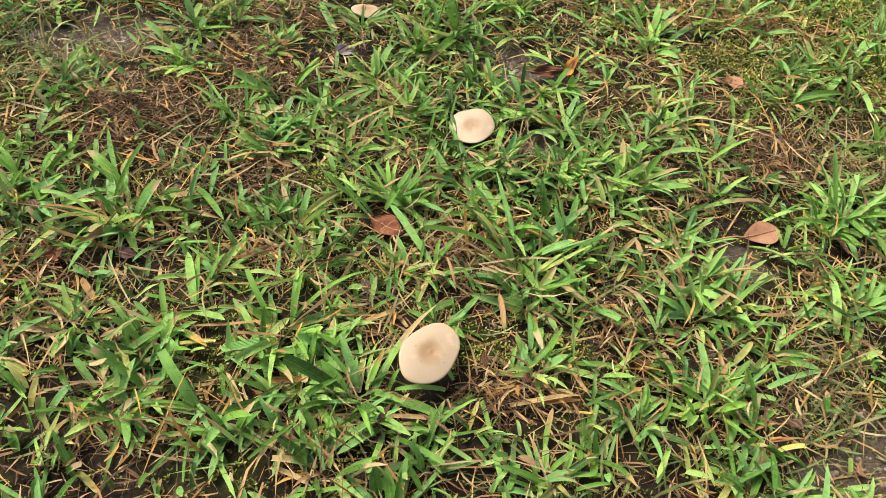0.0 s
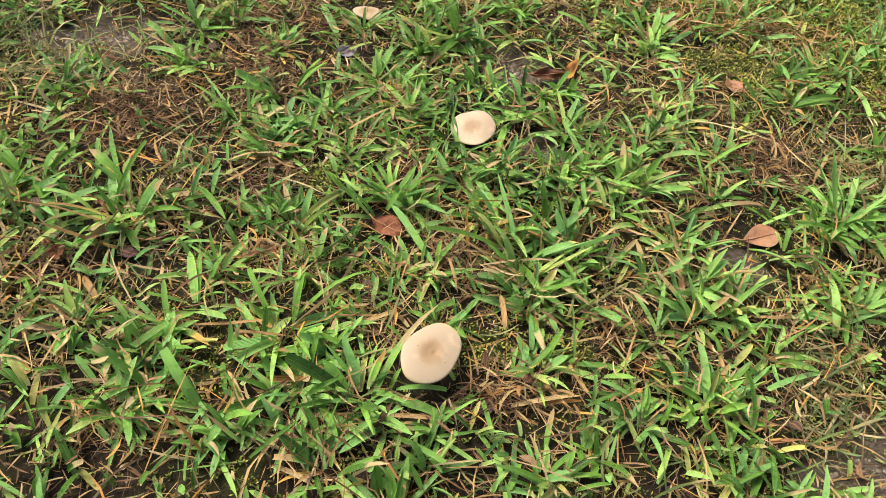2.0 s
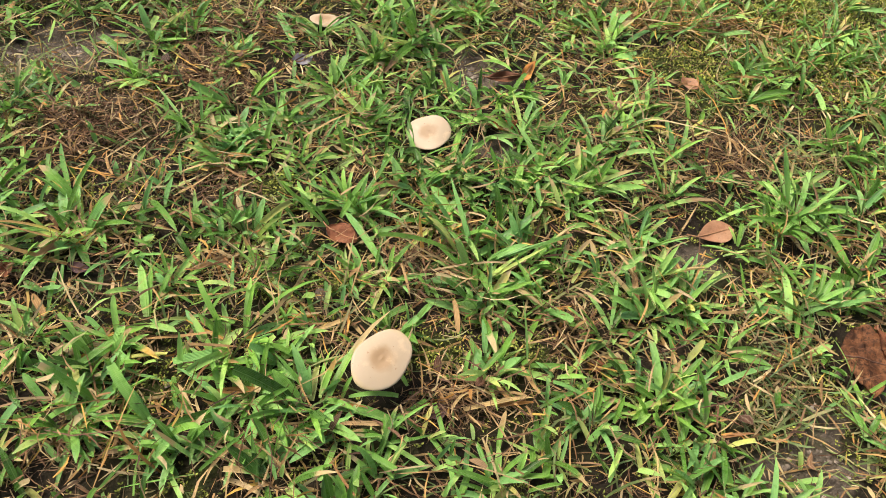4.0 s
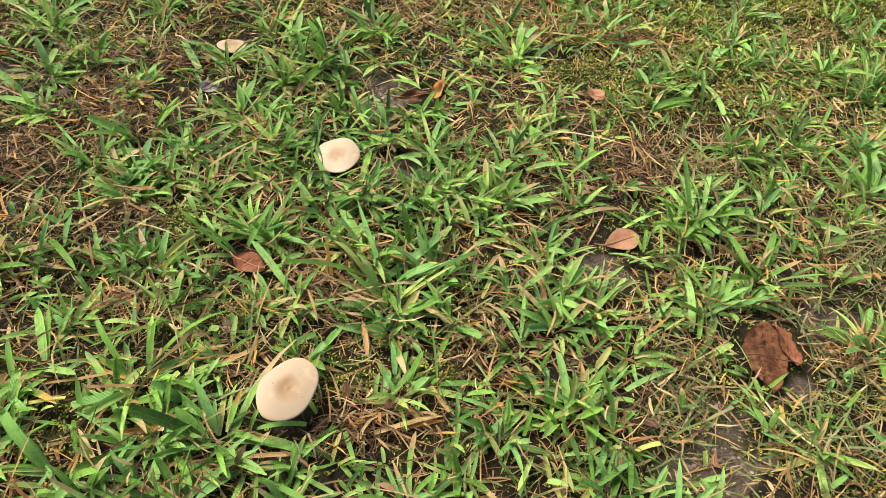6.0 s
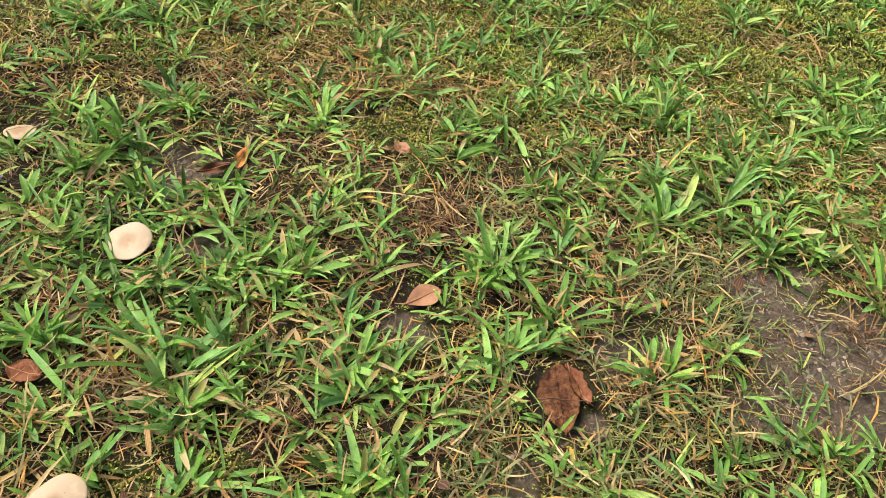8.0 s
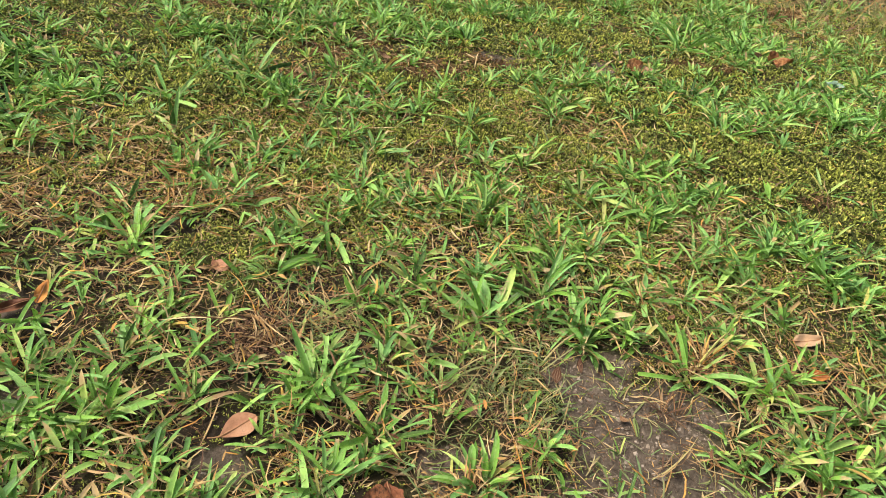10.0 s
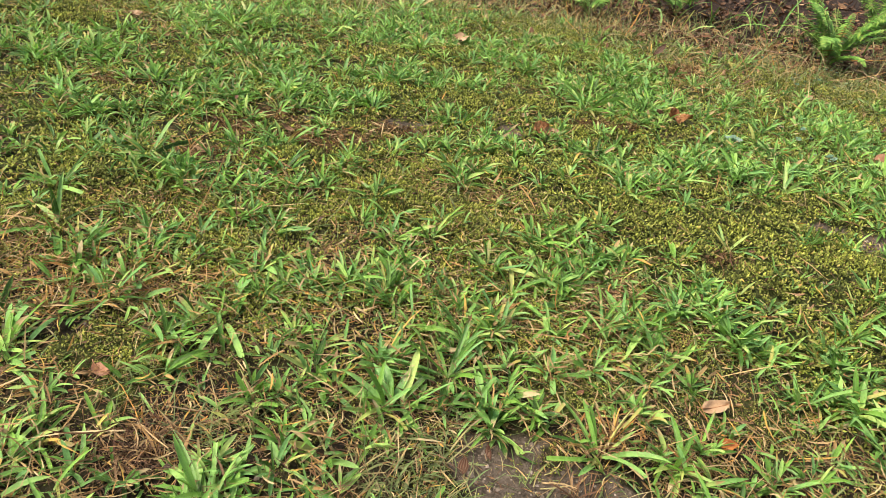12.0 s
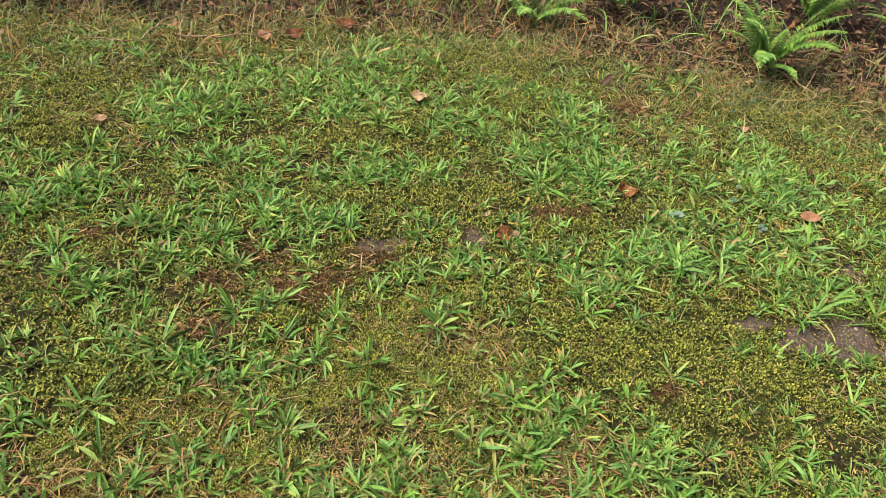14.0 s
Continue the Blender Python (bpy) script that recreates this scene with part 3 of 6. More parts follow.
lawn("lawn_grass", NEAR, 5000, 1450, lambda x, y: 0.74 + 0.06 * longer(x, y), 5, 3, lambda x, y: 0.8 + 0.2 * longer(x, y), "bright green broad-bladed lawn grass, mown short", "tan withered blades at the foot of the grass")
lawn("lawn_grass", MIDDLE, 9500, 5600, lambda x, y: 0.74 + 0 * x, 3, 3, lambda x, y: ~in_box(x, y, NEAR), "green lawn grass between patches of moss", "tan withered blades among green grass")
lawn("lawn_grass", FAR, 28000, 16500, lambda x, y: 0.74 + 0 * x, 4, 2, lambda x, y: ~in_box(x, y, MIDDLE) & ~in_box(x, y, NEAR), "green lawn grass towards the wood's edge", "tan withered blades among grass near the wood")


lawn("lawn_grass", AROUND, 9000, 12000, lambda x, y: 0.95 + 0 * x, 2, 2, lambda x, y: 0.8 * (outside(x, y) > 0), "green lawn grass round the edges of the mossy stretch", "tan withered blades in the surrounding lawn")


def lying(x, y, length, width, rows, across, flat=12, spread_l=0.4):
    n = len(x)
    ln = length * rng.lognormal(0, spread_l, n)
    wd = width * rng.lognormal(0, 0.35, n)
    base = on_ground(x, y, 0.002) + np.stack([np.zeros(n), np.zeros(n), rng.exponential(0.008, n)], 1)
    return ribbons(base, rng.uniform(0, 6.283, n), np.radians(rng.normal(4, flat, n)), ln, wd, rng.normal(0.15, 0.4, n), rng.normal(0, 0.7, n), rows, rng.normal(0, 0.6, n), 0.3, rng.uniform(0.03, 0.3, n), across, True, rng.normal(0, 1.2, n))


def dead_density(x, y):
    d = 0.42 * (0.25 + lattice(x, y, 16, 31)) + 0.7 * zone(x, y, STRAW + STRAW_NEAR) + 0.25 * zone(x, y, BROWN)
    moss = np.maximum(zone(x, y, MOSS), zone(x, y, MOSS_FAR))
    return d * (1 - (0.88 - 0.3 * longer(x, y)) * bare(x, y)) * (1 - 0.75 * moss) * step(beyond(x, y), 0.3, 0.0)


x, y = scatter(75000, NEAR, dead_density)
stuff("withered_grass", lying(x, y, 0.022, 0.0016, 3, 2, 18, 0.6), mat_straw, "tan and orange withered grass blades lying on soil", "dead grass")
x, y = scatter(120000, FAR, lambda x, y: dead_density(x, y) * ~in_box(x, y, NEAR) * 0.7)
stuff("withered_grass", lying(x, y, 0.023, 0.0022, 2, 2, 14, 0.5), mat_straw, "tan withered grass blades lying in the lawn", "dead grass")


def brown_density(x, y):
    return (0.14 - 0.05 * longer(x, y) + 0.8 * zone(x, y, BROWN)) * (1 - (0.8 - 0.35 * longer(x, y)) * bare(x, y)) * (1 - 0.5 * np.maximum(zone(x, y, MOSS), zone(x, y, MOSS_FAR))) * step(beyond(x, y), 0.5, 0.0)


x, y = scatter(230000, NEAR, brown_density)
stuff("brown_thatch", lying(x, y, 0.014, 0.0010, 2, 2, 18, 0.6), mat_brown, "dark brown rotting grass thatch on the soil", "dead grass")
x, y = scatter(190000, FAR, lambda x, y: brown_density(x, y) * ~in_box(x, y, NEAR) * 0.8)
stuff("brown_thatch", lying(x, y, 0.018, 0.0017, 2, 2, 18, 0.5), mat_brown, "dark brown rotting grass thatch on the soil", "dead grass")


def fine_density(x, y):
    d = 0.17 * lattice(x, y, 9, 41) + 0.95 * zone(x, y, FINE) * (1 - 0.93 * bare(x, y)) + 0.05 * bare(x, y) * lattice(x, y, 40, 42)
    return d * step(beyond(x, y), 0.3, -0.1)


def thin(x, y, length):
    n = len(x)
    return ribbons(on_ground(x, y), rng.uniform(0, 6.283, n), np.radians(rng.normal(28, 20, n)).clip(0.05, 1.4), length * rng.lognormal(0, 0.35, n), rng.normal(0.0018, 0.0006, n).clip(0.0008, 0.0035), rng.normal(0.6, 0.4, n), rng.normal(0, 0.5, n), 4, rng.normal(0, 0.6, n), 0.2, 0.2, 2)


x, y = scatter(60000, (-0.7, 0.12, 1.35, 1.2), fine_density)
stuff("fine_grass", thin(x, y, 0.032), mat_fine, "thin pale green grass beside bare soil", "grass")
x, y = scatter(90000, FAR, lambda x, y: (fine_density(x, y) + 0.5 * step(beyond(x, y), -0.9, -0.25) * step(beyond(x, y), 0.4, 0.0)) * ~in_box(x, y, (-0.7, 0.12, 1.35, 1.2)))
stuff("fine_grass", thin(x, y, 0.04), mat_fine, "thin pale green grass near the wood's edge", "grass")
x, y = scatter(42000, FAR, lambda x, y: step(beyond(x, y), -0.85, -0.35) * step(beyond(x, y), 0.35, 0.05) * (0.25 + 0.75 * step(lattice(x, y, 7, 43), 0.3, 0.7)))
stuff("fine_grass", thin(x, y, 0.058), mat_pale, "thin bleached olive grass along the wood's edge", "grass")


# ---- moss: small sprigs of pointed leaves ----
def sprigs(x, y, tall, leaves=5):
    n = len(x)
    own = np.repeat(np.arange(n), leaves)
    m = len(own)
    base = on_ground(x, y)[own]
    tall = np.broadcast_to(tall, n)[own]
    base[:, 2] += tall * rng.uniform(0.0, 0.8, n)[own]
    az = rng.uniform(0, 6.283, n)[own] + np.tile(np.arange(leaves), n) * 6.283 / leaves + rng.normal(0, 0.3, m)
    el = np.radians(rng.normal(38, 20, m)).clip(0.05, 1.5)
    ln, w = tall * rng.uniform(0.5, 1.1, m), tall * rng.uniform(0.13, 0.24, m)
    d = np.stack([np.cos(el) * np.cos(az), np.cos(el) * np.sin(az), np.sin(el)], 1)
    s = np.stack([-np.sin(az), np.cos(az), np.zeros(m)], 1)
    mid = base + d * (ln * 0.5)[:, None]
    verts = np.stack([base, mid + s * w[:, None], base + d * ln[:, None], mid - s * w[:, None]], 1).reshape(-1, 3)
    uv = np.tile(np.array([[0.5, 0.0], [1.0, 0.5], [0.5, 1.0], [0.0, 0.5]]), (m, 1))
    return verts, np.arange(m * 4).reshape(m, 4), uv


def moss_density(x, y):
    moss = np.maximum(zone(x, y, MOSS, 0.3), zone(x, y, MOSS_FAR, 0.3))
    return (moss + (0.25 + 0.65 * lattice(x, y, 12, 51)) * step(x + y, 1.2, 1.9) + 0.15 + 0.62 * step(lattice(x, y, 12, 51), 0.30, 0.70)) * (1 - 0.9 * bare(x, y)) * (1 - 0.9 * zone(x, y, BROWN)) * step(beyond(x, y), 0.15, -0.05) * (1 - 0.6 * step(x, 2.2, 2.6) * step(beyond(x, y), -0.5, -0.1))


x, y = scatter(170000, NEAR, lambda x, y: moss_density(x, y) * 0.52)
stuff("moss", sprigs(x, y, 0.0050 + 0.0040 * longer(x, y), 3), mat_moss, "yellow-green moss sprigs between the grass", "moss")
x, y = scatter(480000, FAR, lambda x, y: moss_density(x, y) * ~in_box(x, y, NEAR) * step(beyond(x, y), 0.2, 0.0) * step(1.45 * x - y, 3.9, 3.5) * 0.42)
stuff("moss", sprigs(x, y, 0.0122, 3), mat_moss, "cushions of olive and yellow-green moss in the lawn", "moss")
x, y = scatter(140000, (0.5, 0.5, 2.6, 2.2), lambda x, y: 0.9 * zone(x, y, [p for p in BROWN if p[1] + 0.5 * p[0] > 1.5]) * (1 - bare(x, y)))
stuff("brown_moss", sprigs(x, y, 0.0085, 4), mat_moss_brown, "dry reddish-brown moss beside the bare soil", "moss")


# ---- crumbs and chaff on the bare soil ----
def crumbs(x, y, size):
    n = len(x)
    shape = np.array([[1, 0, 0], [0, 1, 0], [-1, 0, 0], [0, -1, 0], [0, 0, 1], [0.5, 0.5, 0.5]])[:5]
    s = size * rng.lognormal(0, 0.5, n)
    a = rng.uniform(0, 6.283, n)
    v = shape[None] * rng.uniform(0.55, 1.2, (n, 5, 1)) * s[:, None, None]
    c, d = np.cos(a)[:, None], np.sin(a)[:, None]
    v = np.stack([v[..., 0] * c - v[..., 1] * d, v[..., 0] * d + v[..., 1] * c, v[..., 2]], -1) + on_ground(x, y, -0.0004)[:, None]
    tri = np.array([[0, 1, 4], [1, 2, 4], [2, 3, 4], [3, 0, 4]])
    faces = (np.arange(n)[:, None, None] * 5 + tri[None]).reshape(-1, 3)
    return v.reshape(-1, 3), faces, np.zeros((n * 5, 2))


def crumb_material():
    k = Mat("soil_crumb", 0.9, 0.2)
    c = k.ramp(k.rand(), (0.0, (0.066, 0.052, 0.039)), (0.5, (0.138, 0.110, 0.084)), (0.85, (0.22, 0.18, 0.14)), (1.0, (0.36, 0.31, 0.25)))
    k.colour(k.mix(k.span(k.noise(500.0, 3.0, 0.6, k.world_place()), 0.5, 0.7, 0.0, 0.5), c, (0.06, 0.045, 0.035)))
    return k.m


mat_crumb = crumb_material()
x, y = scatter(420000, (-0.6, 0.12, 2.7, 1.8), lambda x, y: 0.9 * bare(x, y) ** 2 + 0.012)
stuff("soil_crumbs", crumbs(x, y, 0.0015), mat_crumb, "loose grey-brown crumbs of bare soil", "soil")
x, y = scatter(30000, (-0.6, 0.12, 2.7, 1.8), lambda x, y: 0.55 * bare(x, y) * (0.4 + lattice(x, y, 30, 61)))
stuff("chaff", lying(x, y, 0.011, 0.0014, 2, 2, 8, 0.6), mat_straw, "scraps of straw and bark on the bare soil", "chaff")

# ---- helpers for things ----
def part(name, mesh, parent, label=""):
    ob = new(name, mesh)
    ob.parent = parent
    return tagged(ob, label)


def base_of(name, m, label, category, group=""):
    ob = new(name)
    ob.matrix_world = m
    return tagged(ob, label, category, group)


def at(x, y, lift=0.0, rx=0, ry=0, rz=0):
    return pose(x, y, float(height(np.array([x]), np.array([y]))[0]) + lift, rx, ry, rz)


def tube(points, radii, sides=6):
    """A bent, tapered tube with closed ends: verts, faces and uv."""
    p, n = np.asarray(points, float), len(points)
    d = np.gradient(p, axis=0)
    d /= np.linalg.norm(d, axis=1)[:, None]
    up = np.where(np.abs(d[:, 2:]) > 0.9, np.array([[1.0, 0, 0]]), np.array([[0, 0, 1.0]]))
    u = np.cross(d, up)
    u /= np.linalg.norm(u, axis=1)[:, None]
    w = np.cross(d, u)
    a = np.arange(sides) * 2 * np.pi / sides
    v = p[:, None] + np.asarray(radii, float)[:, None, None] * (np.cos(a)[None, :, None] * u[:, None] + np.sin(a)[None, :, None] * w[:, None])
    v = np.concatenate([v.reshape(-1, 3), p[:1], p[-1:]])
    i, j = (g.ravel() for g in np.meshgrid(np.arange(n - 1), np.arange(sides), indexing="ij"))
    k = (j + 1) % sides
    f = [np.stack([i * sides + j, i * sides + k, (i + 1) * sides + k, (i + 1) * sides + j], 1)]
    j = np.arange(sides)
    k = (j + 1) % sides
    f.append(np.stack([k, j, np.full(sides, n * sides), np.full(sides, n * sides)], 1))
    f.append(np.stack([(n - 1) * sides + j, (n - 1) * sides + k, np.full(sides, n * sides + 1), np.full(sides, n * sides + 1)], 1))
    uv = np.zeros((len(v), 2))
    uv[: n * sides, 0] = np.tile(np.arange(sides) / sides, n)
    uv[: n * sides, 1] = np.repeat(np.arange(n) / (n - 1), sides)
    return v, np.concatenate(f[:1]), uv


def tube_mesh(name, points, radii, material, sides=6):
    v, f, uv = tube(points, radii, sides)
    return mesh_of(name, v, f, material, uv)


# ---- mushrooms ----
def cap_material():
    k = Mat("cream_cap", 0.52, 0.35)
    sp = k.node("ShaderNodeSeparateXYZ")
    k.put(sp.inputs[0], k.place())
    r = k.math("SQRT", k.math("ADD", k.math("MULTIPLY", sp.outputs[0], sp.outputs[0]), k.math("MULTIPLY", sp.outputs[1], sp.outputs[1])))
    soft, fine = k.noise(70.0, 4.0, 0.6), k.noise(700.0, 3.0, 0.6)
    r = k.math("ADD", r, k.math("MULTIPLY", k.math("SUBTRACT", soft, 0.5), 0.008))
    c = k.ramp(k.math("MULTIPLY", r, 34.0), (0.0, (0.245, 0.155, 0.078)), (0.26, (0.28, 0.185, 0.10)), (0.46, (0.35, 0.268, 0.175)), (0.85, (0.37, 0.288, 0.195)), (1.0, (0.41, 0.315, 0.175)))
    c = k.mix(k.span(soft, 0.55, 0.75, 0.0, 0.3), c, (0.66, 0.47, 0.28))
    c = k.mix(k.span(k.noise(230.0, 2.0, 0.5), 0.71, 0.75, 0.0, 0.7), c, (0.26, 0.15, 0.08))
    k.colour(c)
    k.bump(k.math("ADD", soft, k.math("MULTIPLY", fine, 0.2)), 0.3, 0.001)
    k.b.inputs["Subsurface Weight"].default_value = 0.06
    k.b.inputs["Subsurface Radius"].default_value = (0.004, 0.002, 0.001)
    return k.m


def stem_material():
    k = Mat("pale_mushroom_stem", 0.7, 0.25)
    n = k.noise(90.0, 4.0, 0.6)
    k.colour(k.ramp(n, (0.3, (0.42, 0.29, 0.16)), (0.6, (0.60, 0.45, 0.28)), (0.8, (0.68, 0.54, 0.36))))
    k.bump(n, 0.5, 0.001)
    return k.m


mat_cap, mat_stem = cap_material(), stem_material()


def mushroom(x, y, tall, radius, lean, turn, seed, label, oval=1.0, cap_mat=None, spin=0.0, wild=1.0):
    """A thin, flat-capped mushroom; lean: degrees by which its cap dips towards the heading turn."""
    cap_mat = cap_mat or mat_cap
    own = np.random.default_rng(seed)
    thing = base_of("mushroom", at(x, y, -0.002), label, "mushroom", "mushrooms in the lawn")
    sides, rings = 48, 14
    a = np.arange(sides) * 2 * np.pi / sides
    rim = 1 + wild * 0.035 * np.sin(2 * a + own.uniform(0, 6)) + wild * 0.035 * np.sin(3 * a + own.uniform(0, 6)) + 0.018 * np.sin(5 * a + own.uniform(0, 6))
    lift = wild * 0.05 * np.sin(2 * a + own.uniform(0, 6)) + wild * wild * 0.035 * np.sin(3 * a + own.uniform(0, 6))
    # top from the middle out, round the lip, and back beneath
    prof = [(s, 0.10 * (1 - s ** 2.2) - 0.05 * math.exp(-((s / 0.26) ** 2)) + 0.025 * math.exp(-((s / 0.09) ** 2))) for s in np.linspace(0.03, 0.97, rings)]
    prof += [(0.995, -0.012), (1.0, -0.03), (0.985, -0.045), (0.93, -0.05), (0.6, -0.035), (0.16, -0.10)]
    verts = np.array([[radius * s * r * math.cos(t), oval * radius * s * r * math.sin(t), radius * (z + l * s ** 3)] for s, z in prof for t, r, l in zip(a, rim, lift)])
    n = len(prof)
    i, j = (g.ravel() for g in np.meshgrid(np.arange(n - 1), np.arange(sides), indexing="ij"))
    k = (j + 1) % sides
    faces = np.stack([i * sides + k, i * sides + j, (i + 1) * sides + j, (i + 1) * sides + k], 1)
    top = np.stack([np.arange(sides), (np.arange(sides) + 1) % sides, np.full(sides, len(verts)), np.full(sides, len(verts))], 1)
    verts = np.concatenate([verts, [[0, 0, radius * 0.078]]])
    me = mesh_of("cap", verts, faces, cap_mat)
    bm = bmesh.new()
    bm.from_mesh(me)
    bm.verts.ensure_lookup_table()
    for p in top:
        bm.faces.new([bm.verts[q] for q in p[:3]])
    bmesh.ops.recalc_face_normals(bm, faces=bm.faces)
    for f in bm.faces:
        f.smooth = True
    bm.to_mesh(me)
    bm.free()
    h = radians(turn)
    tip = Matrix.Translation((0, 0, tall)) @ Matrix.Rotation(radians(lean), 4, Vector((-math.sin(h), math.cos(h), 0))) @ Matrix.Rotation(radians(spin), 4, "Z")
    cap = part("cap", me, thing)
    cap.matrix_local = tip
    # gills: thin radial plates beneath
    gv, gf = [], []
    for g in range(44):
        t = 2 * math.pi * g / 44
        c, s = math.cos(t), math.sin(t)
        o = len(gv)
        for r0, z0 in ((0.17, -0.09), (0.9, -0.045), (0.86, -0.075), (0.17, -0.18)):
            for e in (-0.006, 0.006):
                gv.append((radius * (r0 * c - e * s), oval * radius * (r0 * s + e * c), radius * z0))
        gf += [(o, o + 2, o + 4, o + 6), (o + 1, o + 7, o + 5, o + 3), (o + 6, o + 4, o + 5, o + 7), (o + 2, o + 3, o + 5, o + 4)]
    gills = part("gills", mesh_of("gills", np.array(gv), np.array(gf), mat_stem, smooth=False), thing, "pale tan gills beneath the cap")
    gills.matrix_local = tip
    off = tip @ Vector((0, 0, -0.1 * radius))
    s = np.linspace(0, 1, 9)
    line = np.stack([off.x * s ** 1.6, off.y * s ** 1.6, -0.004 + (off.z + 0.004) * s], 1)
    part("stem", tube_mesh("stem", line, 0.0034 - 0.0008 * s + 0.0012 * (1 - s) ** 4, mat_stem, 10), thing, "slender tan stem")
    return thing


mushroom(0.036, 0.367, 0.037, 0.0298, 13, 285, 3, "cream mushroom with a flat tan-centred cap among grass", 0.745, None, 52, 0.5)
mushroom(0.082, 0.706, 0.018, 0.0255, 20, 235, 8, "cream mushroom cap half hidden by grass blades")
mushroom(-0.058, 0.962, 0.012, 0.0195, 1, 280, 12, "small flat cream mushroom beside brown thatch", 0.9)


# ---- fallen leaves ----
def leaf_material(name, dark, middle, light, blotch=0.5, rough=0.6):
    k = Mat(name, rough, 0.22)
    u, v = k.uv()
    n, f = k.noise(45.0, 5.0, 0.65), k.noise(420.0, 4.0, 0.65)
    c = k.ramp(n, (0.28, dark), (0.5, middle), (0.72, light))
    c = k.mix(k.span(f, 0.52, 0.72, 0.0, blotch), c, tuple(0.35 * q for q in dark))
    side = k.math("ABSOLUTE", k.math("SUBTRACT", u, 0.5))
    vein = k.math("SINE", k.math("MULTIPLY", k.math("SUBTRACT", v, k.math("MULTIPLY", side, 0.7)), 58.0))
    c = k.mix(k.span(vein, 0.86, 1.0, 0.0, 0.16), c, light)
    c = k.mix(k.span(k.noise(150.0, 4.0, 0.7), 0.46, 0.62, 0.0, max(0.0, blotch - 0.25)), c, tuple(0.45 * q for q in dark))
    k.colour(c)
    k.bump(k.math("ADD", k.math("MULTIPLY", k.span(vein, 0.8, 1.0), 0.4), k.math("MULTIPLY", f, 0.8)), 0.4, 0.0006)
    return k.m


LEAF = {
    "orange": leaf_material("orange_brown_leaf", (0.212, 0.093, 0.047), (0.315, 0.162, 0.089), (0.391, 0.230, 0.140), 0.35),
    "rust": leaf_material("rust_leaf", (0.158, 0.043, 0.014), (0.302, 0.108, 0.025), (0.446, 0.202, 0.043), 0.35),
    "crumpled": leaf_material("crumpled_rust_leaf", (0.10, 0.036, 0.016), (0.26, 0.115, 0.042), (0.45, 0.26, 0.11), 0.5),
    "red": leaf_material("reddish_brown_leaf", (0.105, 0.034, 0.016), (0.19, 0.07, 0.032), (0.26, 0.115, 0.058), 0.6, 0.75),
    "mottled": leaf_material("mottled_rotting_leaf", (0.030, 0.012, 0.006), (0.115, 0.044, 0.017), (0.22, 0.10, 0.042), 0.95, 0.8),
    "tan": leaf_material("pale_tan_leaf", (0.27, 0.165, 0.085), (0.37, 0.245, 0.14), (0.44, 0.32, 0.20), 0.25),
    "cream": leaf_material("cream_dry_leaf", (0.440, 0.320, 0.176), (0.560, 0.432, 0.264), (0.624, 0.504, 0.336), 0.12),
    "plum": leaf_material("plum_brown_leaf", (0.068, 0.036, 0.036), (0.126, 0.068, 0.068), (0.216, 0.135, 0.135), 0.4),
    "grey": leaf_material("grey_violet_leaf", (0.144, 0.135, 0.153), (0.243, 0.225, 0.252), (0.342, 0.315, 0.333), 0.3),
    "bright": leaf_material("bright_orange_leaf", (0.34, 0.12, 0.03), (0.52, 0.23, 0.055), (0.62, 0.32, 0.09), 0.25),
    "brown": leaf_material("red_brown_leaf", (0.07, 0.026, 0.014), (0.14, 0.055, 0.026), (0.21, 0.095, 0.045), 0.3),
    "teal": leaf_material("pale_teal_leaf", (0.144, 0.243, 0.189), (0.216, 0.324, 0.261), (0.288, 0.396, 0.333), 0.15),
    "dark": leaf_material("dark_brown_leaf", (0.050, 0.025, 0.018), (0.108, 0.054, 0.034), (0.198, 0.108, 0.068), 0.5),
}
mat_rib = leaf_material("leaf_rib", (0.20, 0.09, 0.045), (0.34, 0.18, 0.09), (0.46, 0.27, 0.14), 0.2)


